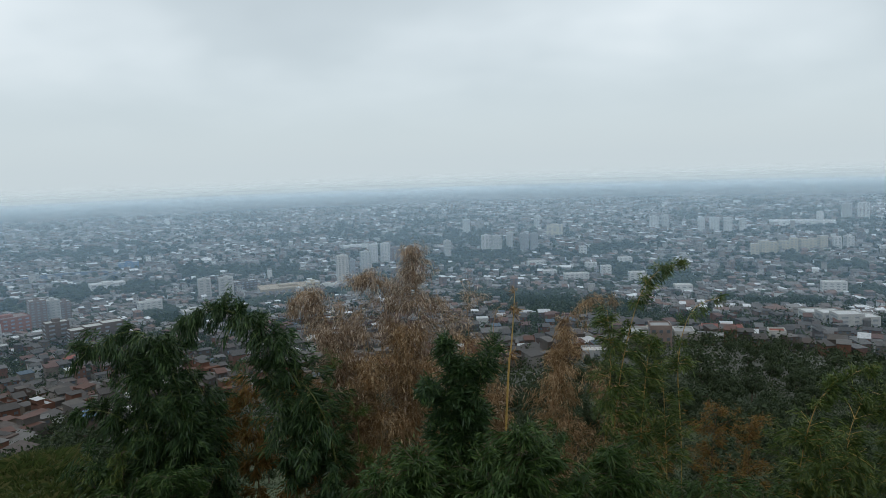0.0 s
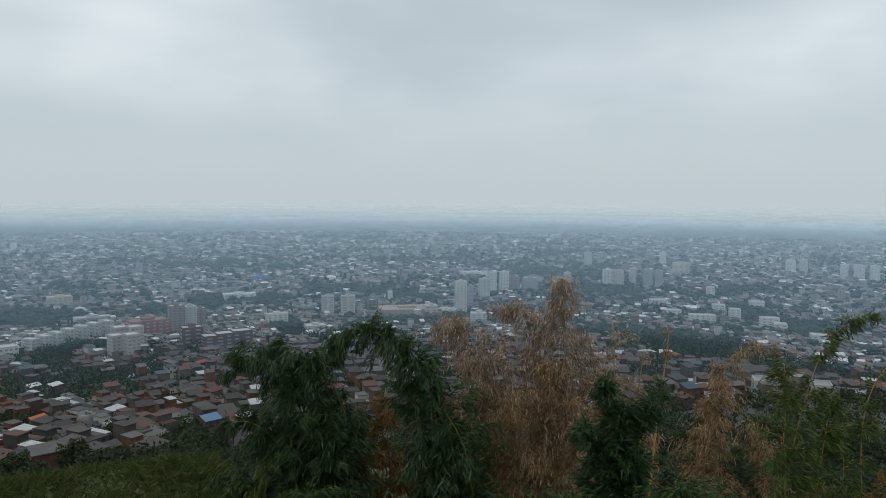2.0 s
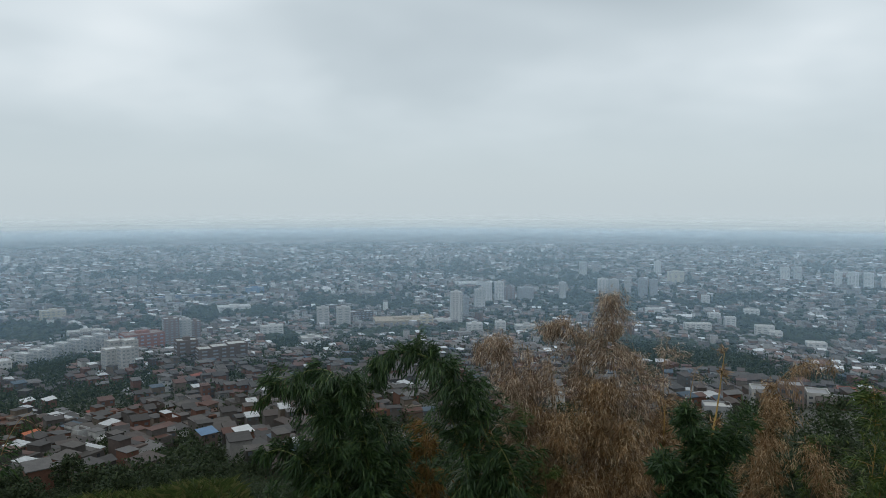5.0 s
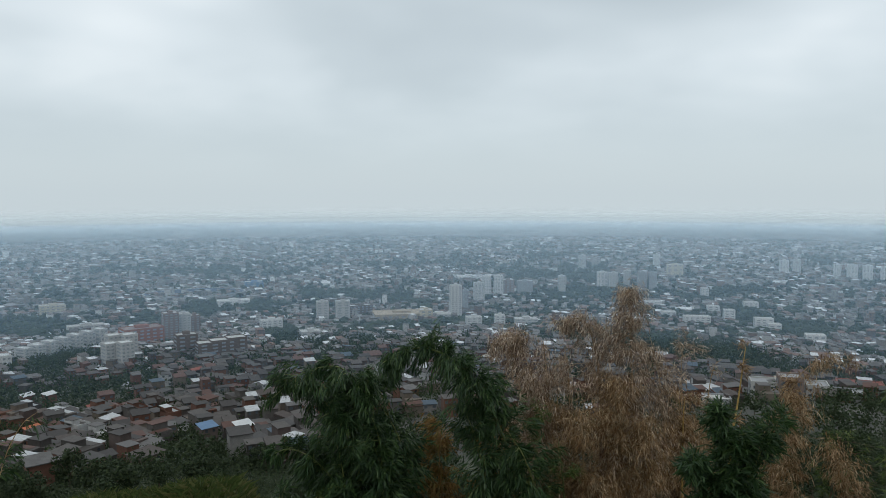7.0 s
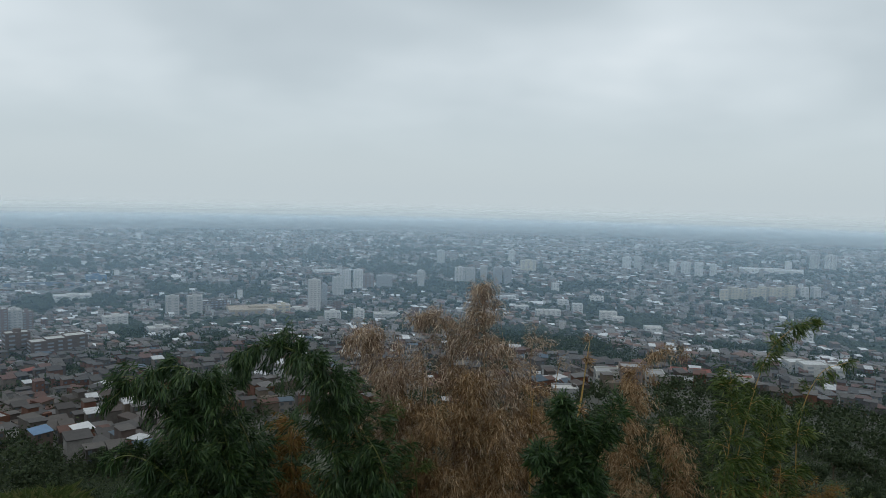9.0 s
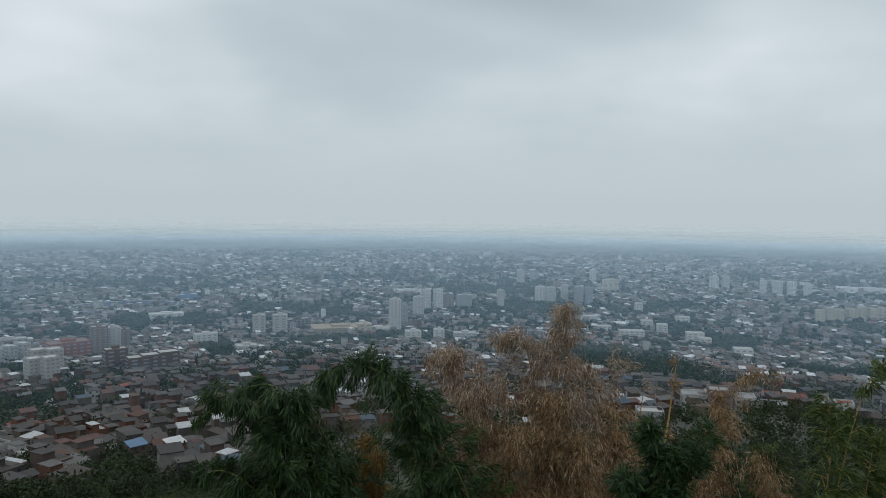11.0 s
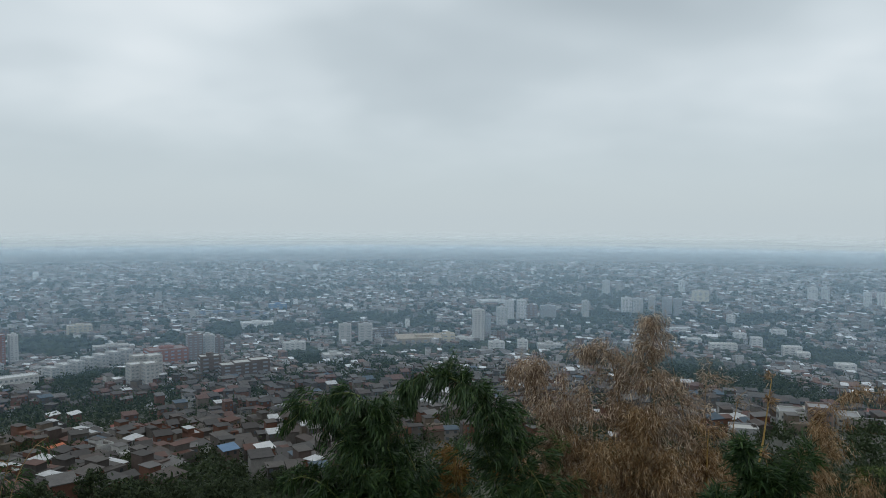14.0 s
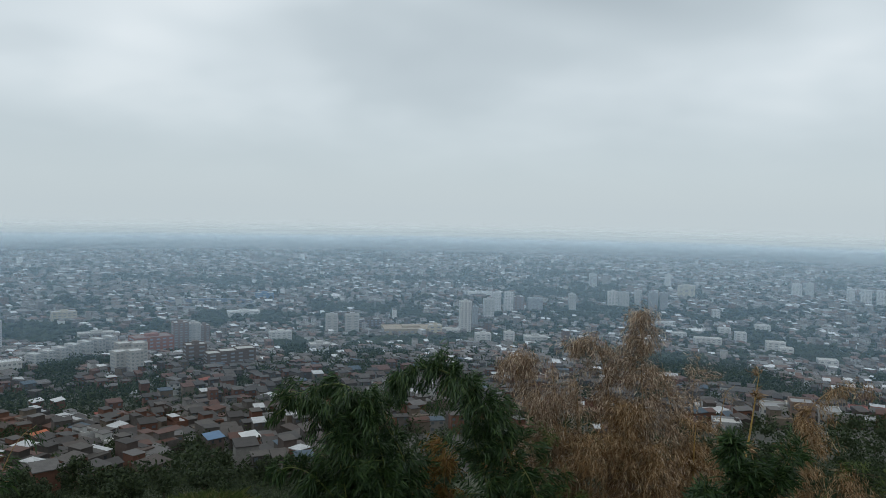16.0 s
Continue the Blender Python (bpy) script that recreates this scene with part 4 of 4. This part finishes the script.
# arching green bamboo
plant([
    (at((-0.46, 7.90, -4.68), (-0.54, 7.90, -3.01), (-0.66, 7.90, -2.28), (-0.95, 7.80, -1.86), (-1.35, 7.70, -1.90), (-1.62, 7.60, -2.11)), 0.60, 0.14, 0.3, 681, 7, 0.016),
    (at((-0.35, 8.20, -4.86), (-0.55, 8.10, -2.96), (-0.80, 8.10, -2.27), (-1.10, 8.00, -2.06), (-1.33, 7.90, -2.35)), 0.50, 0.2, 0.15, 478, 7, 0.016),
    (at((-0.82, 7.80, -4.63), (-1.06, 7.80, -3.28), (-1.29, 7.70, -2.76), (-1.56, 7.60, -2.64)), 0.5, 0.12, 0.1, 609, 7, 0.014),
    (at((-0.09, 8.00, -4.74), (-0.23, 8.00, -3.36), (-0.33, 7.90, -2.70), (-0.54, 7.90, -2.28)), 0.45, 0.2, 0.1, 377, 7, 0.014),
    (at((-0.22, 8.10, -4.80), (-0.36, 8.10, -3.08), (-0.46, 8.00, -2.43), (-0.64, 8.00, -2.03), (-0.85, 7.90, -1.94)), 0.45, 0.25, 0.25, 420, 7, 0.014),
    (at((-0.57, 7.80, -4.62), (-0.77, 7.80, -2.97), (-0.91, 7.70, -2.40), (-1.12, 7.70, -2.02), (-1.36, 7.60, -1.94)), 0.42, 0.2, 0.3, 380, 7, 0.014),
    (at((-0.69, 7.70, -4.57), (-0.93, 7.70, -3.30), (-1.16, 7.60, -2.84), (-1.45, 7.60, -2.67), (-1.66, 7.50, -2.70)), 0.36, 0.15, 0.3, 300, 7, 0.012),
    (at((-0.80, 7.60, -4.70), (-0.86, 7.55, -3.45), (-0.92, 7.50, -2.80), (-1.02, 7.50, -2.42)), 0.50, 0.2, 0.1, 520, 7, 0.012),
    (at((-1.10, 7.50, -4.60), (-1.25, 7.45, -3.80), (-1.40, 7.40, -3.35), (-1.55, 7.40, -3.10)), 0.5, 0.2, 0.1, 380, 7, 0.012),
    (at((-0.30, 7.60, -4.70), (-0.42, 7.60, -3.45), (-0.54, 7.60, -2.80), (-0.70, 7.60, -2.40)), 0.5, 0.2, 0.1, 480, 7, 0.012),
    (at((-0.45, 7.70, -4.70), (-0.50, 7.65, -3.10), (-0.57, 7.60, -2.45), (-0.80, 7.60, -2.02)), 0.45, 0.2, 0.15, 520, 7, 0.012),
    (at((-0.65, 7.70, -4.70), (-0.75, 7.65, -3.10), (-0.88, 7.60, -2.50), (-1.12, 7.60, -2.14)), 0.45, 0.2, 0.15, 520, 7, 0.012),
], M_LEAF, M_GREEN_CULM, "dark green bamboo with drooping feathery leaves", seed=21, group="bamboo clump")
plant([
    (at((1.13, 7.90, -4.66), (0.91, 7.80, -3.08), (0.66, 7.80, -2.35), (0.35, 7.70, -1.85), (-0.01, 7.60, -1.62), (-0.32, 7.50, -1.63), (-0.43, 7.50, -1.76)), 0.66, 0.13, 0.2, 1409, 7, 0.017),
    (at((0.75, 7.80, -4.61), (0.60, 7.70, -3.22), (0.48, 7.70, -2.62), (0.29, 7.60, -2.12)), 0.5, 0.25, 0.1, 609, 7, 0.015),
    (at((1.28, 7.70, -4.54), (1.14, 7.70, -3.33), (1.00, 7.60, -2.82), (0.82, 7.60, -2.52)), 0.4, 0.2, 0.1, 377, 7, 0.013),
], M_LEAF, M_GREEN_CULM, "dark green bamboo arching over at its tip", seed=22, group="bamboo clump")
# dry bamboo
plant([
    (at((2.58, 8.90, -5.59), (2.50, 8.80, -3.45), (2.39, 8.60, -2.18), (2.30, 8.50, -1.11)), 0.75, 0.24, 0.1, 1955, 8, 0.016),
    (at((2.13, 9.00, -5.66), (2.12, 8.90, -3.50), (2.04, 8.80, -2.23), (1.84, 8.70, -1.54), (1.42, 8.60, -1.53)), 0.65, 0.12, 0.1, 1054, 8, 0.014),
    (at((3.06, 9.10, -5.71), (2.94, 9.00, -3.52), (2.85, 8.90, -2.52), (2.66, 8.80, -1.75)), 0.6, 0.2, 0.1, 816, 8, 0.014),
    (at((1.83, 8.90, -5.60), (1.78, 8.90, -3.50), (1.71, 8.80, -2.51), (1.63, 8.80, -1.90)), 0.5, 0.3, 0.1, 420, 8, 0.012),
], M_BLEACHED, M_DRY_CULM, "dead bamboo with a tall bleached brown plume", seed=23, droop=0.95, group="dry bamboo", size=0.118, thin=0.75, wild=0.75)
plant([
    (at((2.27, 8.50, -5.34), (2.23, 8.50, -3.73), (2.19, 8.40, -2.77), (2.14, 8.40, -2.13)), 0.6, 0.3, 0.05, 1190, 8, 0.014),
    (at((1.83, 8.30, -5.22), (1.80, 8.30, -3.65), (1.73, 8.20, -2.97), (1.69, 8.20, -2.46)), 0.6, 0.3, 0.05, 816, 8, 0.014),
    (at((2.60, 8.30, -5.21), (2.56, 8.30, -3.64), (2.45, 8.20, -2.96), (2.41, 8.20, -2.58)), 0.6, 0.3, 0.05, 816, 8, 0.014),
    (at((3.17, 8.80, -5.52), (3.12, 8.80, -3.86), (3.03, 8.70, -3.07), (2.98, 8.70, -2.39)), 0.5, 0.3, 0.05, 560, 10, 0.012),
    (at((1.50, 8.60, -5.41), (1.47, 8.60, -3.79), (1.49, 8.60, -3.05), (1.49, 8.50, -2.36)), 0.5, 0.3, 0.05, 560, 10, 0.012),
    (at((1.11, 8.70, -5.48), (1.05, 8.70, -3.84), (1.03, 8.60, -3.26), (0.99, 8.60, -2.66)), 0.45, 0.3, 0.05, 460, 10, 0.012),
    (at((3.74, 9.20, -5.76), (3.65, 9.20, -4.03), (3.56, 9.10, -3.41), (3.55, 9.10, -2.92)), 0.45, 0.3, 0.05, 420, 10, 0.012),
], M_DEAD, M_DRY_CULM, "dead orange-brown bamboo with hanging dry leaves", seed=43, droop=0.95, group="dry bamboo", size=0.118, thin=0.75, wild=0.75)
plant([
    (at((1.47, 8.80, -5.54), (1.38, 8.70, -3.43), (1.24, 8.60, -2.32), (0.97, 8.60, -1.66), (0.70, 8.50, -1.78)), 0.62, 0.22, 0.1, 1190, 8, 0.014),
    (at((1.62, 8.90, -5.60), (1.49, 8.80, -3.19), (1.39, 8.70, -2.21), (1.33, 8.60, -1.73)), 0.55, 0.25, 0.1, 714, 8, 0.014),
    (at((1.70, 8.70, -5.50), (1.68, 8.65, -3.40), (1.65, 8.60, -2.50), (1.60, 8.50, -1.92)), 0.5, 0.3, 0.1, 560, 9, 0.012),
    (at((1.25, 8.70, -5.50), (1.24, 8.65, -3.40), (1.22, 8.60, -2.60), (1.18, 8.50, -2.05)), 0.5, 0.3, 0.1, 560, 9, 0.012),
], M_BLEACHED, M_DRY_CULM, "dead brown bamboo with a bushy rounded head", seed=24, droop=0.95, group="dry bamboo", size=0.118, thin=0.75, wild=0.75)
plant([
    (at((3.42, 9.30, -5.83), (3.25, 9.20, -3.60), (3.18, 9.20, -2.32), (3.20, 9.10, -1.73)), 0.62, 0.32, 0.3, 420, 6, 0.010),
    (at((3.53, 9.40, -5.89), (3.53, 9.30, -3.35), (3.57, 9.20, -2.31), (3.70, 9.20, -2.10)), 0.45, 0.25, 0.35, 260, 6, 0.010),
], M_BLEACHED, M_DRY_CULM, "thin dry bamboo with sparse pale leaves", seed=25, droop=0.6, group="dry bamboo", size=0.10, thin=0.95, wild=0.7)
plant([
    (at((4.50, 9.60, -6.01), (4.52, 9.50, -3.70), (4.66, 9.40, -2.64), (4.95, 9.30, -2.18), (5.35, 9.20, -2.12)), 0.5, 0.10, 0.2, 609, 7, 0.012),
    (at((4.86, 9.30, -5.81), (4.67, 9.20, -3.94), (4.58, 9.20, -3.23), (4.58, 9.10, -2.56)), 0.6, 0.3, 0.1, 884, 8, 0.012),
    (at((5.53, 9.10, -5.68), (5.27, 9.00, -3.92), (5.11, 9.00, -3.36), (4.91, 8.90, -3.11)), 0.5, 0.25, 0.1, 646, 8, 0.012),
], M_DEAD, M_DRY_CULM, "dry brown bamboo leaning over at the tip", seed=26, droop=0.95, group="dry bamboo", size=0.118, thin=0.75, wild=0.75)
# rusty undergrowth of the clump
plant([
    (at((0.17, 8.80, -5.56), (0.15, 8.80, -3.89), (0.11, 8.70, -3.17), (0.14, 8.70, -2.77)), 0.5, 0.3, 0.05, 609, 7, 0.012),
    (at((0.73, 8.90, -5.61), (0.77, 8.90, -3.93), (0.78, 8.80, -3.34), (0.81, 8.80, -2.79)), 0.5, 0.3, 0.05, 609, 7, 0.012),
    (at((-0.38, 8.90, -5.63), (-0.32, 8.90, -4.22), (-0.29, 8.80, -3.49), (-0.26, 8.80, -3.07)), 0.5, 0.3, 0.05, 609, 7, 0.012),
], M_RUST, M_DRY_CULM, "rust-coloured dying bamboo under the green plumes", seed=33, droop=0.7)
plant([
    (at((1.15, 8.00, -5.04), (1.15, 8.00, -3.53), (1.15, 7.90, -2.80), (1.21, 7.90, -2.38)), 0.34, 0.18, 0.3, 200, 7, 0.010),
    (at((1.52, 8.00, -5.03), (1.49, 8.00, -3.52), (1.43, 7.90, -2.99), (1.39, 7.90, -2.68)), 0.34, 0.2, 0.3, 160, 7, 0.010),
], M_FRESH, M_GREEN_CULM, "small green bamboo shoots among dry stems", seed=44, droop=0.4, size=0.10)
plant([
    (at((-3.24, 5.20, -3.12), (-3.12, 5.20, -2.22), (-3.04, 5.20, -1.89), (-2.86, 5.10, -1.62), (-2.74, 5.10, -1.52)), 0.16, 0.06, 0.5, 16, 3, 0.006),
    (at((-3.28, 5.20, -3.12), (-3.20, 5.20, -2.22), (-3.10, 5.20, -1.81), (-2.99, 5.10, -1.54)), 0.14, 0.06, 0.5, 14, 3, 0.005),
], M_LEAF, M_DRY_CULM, "thin nearly bare climbing stem with few leaves", "climber", "climber", seed=45, droop=0.6, size=0.09)
# lone stalks
plant([(at((3.47, 8.70, -5.45), (3.59, 8.60, -3.09), (3.66, 8.60, -2.49), (3.69, 8.50, -1.82)), 0.05, 0.05, 0.75, 26, 4, 0.020)], M_DEAD, M_CULM, "bare yellow bamboo stalk with a ragged tip", seed=27, droop=0.2)
plant([(at((3.03, 8.60, -5.39), (3.01, 8.60, -3.03), (3.02, 8.60, -2.43)), 0.04, 0.04, 0.8, 6, 4, 0.017)], M_DEAD, M_CULM, "broken yellow bamboo stalk", seed=28, droop=0.2)
# young green bamboo
plant([
    (at((2.37, 5.70, -3.80), (2.29, 5.60, -2.62), (2.26, 5.60, -2.10), (2.20, 5.50, -1.66)), 0.28, 0.07, 0.1, 900, 6, 0.011),
    (at((2.46, 5.70, -3.80), (2.44, 5.60, -2.62), (2.50, 5.50, -2.08), (2.66, 5.45, -1.66)), 0.27, 0.06, 0.1, 780, 6, 0.010),
    (at((2.28, 5.70, -3.80), (2.17, 5.60, -2.71), (2.08, 5.60, -2.28), (2.00, 5.50, -1.98)), 0.27, 0.07, 0.1, 680, 6, 0.010),
    (at((2.40, 5.70, -3.80), (2.38, 5.60, -2.70), (2.37, 5.55, -2.25), (2.36, 5.50, -1.86)), 0.26, 0.09, 0.1, 640, 6, 0.010),
], M_LEAF, M_GREEN_CULM, "young dark green bamboo in front of the dry stems", seed=29, droop=0.2, size=0.135)
# yellow-stemmed bamboo
plant([
    (at((3.97, 6.05, -5.04), (4.05, 6.05, -3.13), (4.11, 5.95, -2.19), (4.30, 5.95, -1.49), (4.47, 5.85, -1.19), (4.75, 5.85, -1.12)), 0.26, 0.05, 0.42, 295, 5, 0.008),
    (at((3.87, 6.05, -5.02), (3.96, 6.05, -3.12), (3.99, 5.95, -2.18), (3.96, 5.95, -1.58)), 0.40, 0.12, 0.25, 591, 6, 0.008),
    (at((4.31, 6.15, -5.15), (4.38, 6.15, -3.52), (4.40, 6.05, -2.55), (4.47, 6.05, -1.94)), 0.45, 0.2, 0.15, 640, 6, 0.008),
], M_FRESH, M_CULM, "light green bamboo on a tall yellow stem", seed=34, droop=0.4, size=0.12)
plant([
    (at((4.88, 6.15, -5.24), (4.88, 6.15, -3.26), (4.84, 6.15, -2.24), (4.95, 6.05, -1.67), (5.30, 6.05, -1.54)), 0.22, 0.05, 0.4, 221, 5, 0.008),
    (at((4.71, 6.15, -5.21), (4.71, 6.15, -3.56), (4.68, 6.15, -2.73), (4.60, 6.05, -2.19)), 0.4, 0.2, 0.2, 493, 6, 0.008),
], M_FRESH, M_CULM, "thin light green bamboo on a yellow stem", seed=35, droop=0.4, size=0.11)
plant([
    (at((5.76, 5.45, -4.92), (5.79, 5.45, -3.50), (5.88, 5.35, -2.64), (6.13, 5.35, -2.37), (6.45, 5.25, -2.16)), 0.35, 0.08, 0.25, 640, 6, 0.008),
    (at((6.42, 5.45, -5.02), (6.38, 5.45, -3.75), (6.28, 5.35, -2.97), (6.45, 5.35, -2.51)), 0.5, 0.2, 0.1, 936, 6, 0.008),
    (at((7.11, 5.45, -5.12), (6.99, 5.45, -3.83), (6.80, 5.35, -3.02), (6.75, 5.35, -2.54)), 0.5, 0.2, 0.1, 936, 6, 0.008),
    (at((5.87, 5.25, -4.81), (5.90, 5.25, -3.78), (5.92, 5.25, -3.25), (5.88, 5.25, -2.95)), 0.5, 0.25, 0.1, 739, 6, 0.008),
], M_FRESH, M_CULM, "feathery light green bamboo with a leaning yellow stem", seed=36, droop=0.4, size=0.12)
plant([
    (at((5.56, 9.78, -6.52), (5.53, 9.78, -4.77), (5.48, 9.68, -3.88), (5.54, 9.68, -3.22)), 0.6, 0.4, 0.1, 900, 7, 0.012),
    (at((6.36, 9.88, -6.66), (6.28, 9.88, -4.87), (6.22, 9.78, -4.13), (6.19, 9.78, -3.44)), 0.6, 0.4, 0.1, 800, 7, 0.012),
], M_TREE, M_BARK, "rounded mid-green shrub behind the bamboo", "shrub", "shrub", seed=46, droop=0.2, size=0.12)
# shrubs along the foot of the clump
plant([
    (at((6.84, 9.05, -7.38), (6.82, 8.95, -5.46), (6.86, 8.95, -4.56), (6.88, 8.85, -3.82)), 0.75, 0.35, 0.1, 899, 7, 0.014),
    (at((7.53, 9.05, -7.49), (7.48, 8.95, -5.54), (7.47, 8.95, -4.80), (7.40, 8.85, -4.04)), 0.7, 0.3, 0.1, 696, 7, 0.014),
], M_RUST, M_BARK, "rust-orange shrub with fine leaves", "shrub", "shrub", seed=37, droop=0.2, size=0.11)
plant([
    (at((5.33, 9.75, -7.61), (5.36, 9.65, -5.14), (5.42, 9.65, -3.94), (5.48, 9.55, -3.19)), 0.7, 0.35, 0.1, 899, 7, 0.014),
    (at((6.12, 9.75, -7.72), (6.13, 9.65, -5.23), (6.18, 9.65, -4.29), (6.13, 9.55, -3.70)), 0.7, 0.3, 0.1, 696, 7, 0.014),
    (at((8.83, 9.75, -8.13), (8.71, 9.65, -6.01), (8.69, 9.65, -5.32), (8.56, 9.55, -4.68)), 0.9, 0.4, 0.1, 754, 7, 0.014),
], M_FRESH, M_BARK, "yellowish green shrub behind the bamboo stems", "shrub", "shrub", seed=38, droop=0.3, size=0.12)
for k, (x, y, z, wide, mat, n) in enumerate(((1.86, 5.15, -2.63, 0.55, M_MID, 620), (2.76, 5.05, -2.40, 0.50, M_MID, 700), (3.69, 5.25, -2.78, 0.45, M_MID, 560), (4.55, 5.15, -3.14, 0.50, M_MID, 520), (5.34, 5.35, -3.40, 0.45, M_MID, 420), (-1.19, 7.45, -3.13, 0.40, M_FRESH, 420), (-0.62, 7.05, -3.29, 0.55, M_MID, 520), (5.23, 7.65, -3.42, 0.45, M_RUST, 420))):
    tip = Vector((x, y, EYE_Z + z))
    root = Vector((x, y, float(land(x, y)) - 0.1))
    mid = root.lerp(tip, 0.6)
    plant([([root, mid, tip], wide, wide * 0.55, 0.15, n, 7, 0.012),
           ([root + Vector((0.1, 0, 0)), mid + Vector((wide * 0.5, 0.1, -0.05)), tip + Vector((wide * 0.8, 0.1, -0.15))], wide, wide * 0.5, 0.15, n // 2, 7, 0.010),
           ([root - Vector((0.1, 0, 0)), mid - Vector((wide * 0.5, 0.1, 0.05)), tip - Vector((wide * 0.8, 0.1, 0.15))], wide, wide * 0.5, 0.15, n // 2, 7, 0.010)],
          mat, M_BARK, ("dark green bushy bamboo shoots low on the slope", "fresh green low shrub", "rust-coloured low shrub with dry leaves")[(M_MID, M_FRESH, M_RUST).index(mat)], "shrub", "shrub", seed=50 + k, droop=0.45, size=0.13)


def grass():
    """Blades on the shoulder of the hill."""
    rnd = random.Random(41)
    vs, fs = [], []
    for _ in range(26000):
        az, d = rnd.uniform(-45, -9), rnd.uniform(6.5, 15.5)
        x, y, z = spot(az, d)
        tuft = noise.noise((x * 0.8, y * 0.8, 4))
        h = rnd.uniform(0.08, 0.2) * (1 + 0.9 * tuft)
        lean = Vector((rnd.gauss(0, 0.4), rnd.gauss(0, 0.4), 1)).normalized() * h
        side = Vector((rnd.gauss(0, 1), rnd.gauss(0, 1), 0)).normalized() * 0.008
        p = Vector((x, y, z - 0.01))
        k = len(vs)
        vs += [(p - side)[:], (p + side)[:], (p + lean * 0.6 + side * 0.7)[:], (p + lean + Vector((lean.x, lean.y, -0.1 * h)))[:]]
        fs.append((k, k + 1, k + 2, k + 3))
    ob = new("grass", mesh_of("grass", vs, fs, [M_GRASS]))
    tagged(ob, "short green grass on the brow of the hill", "grass", kind="stuff")


grass()
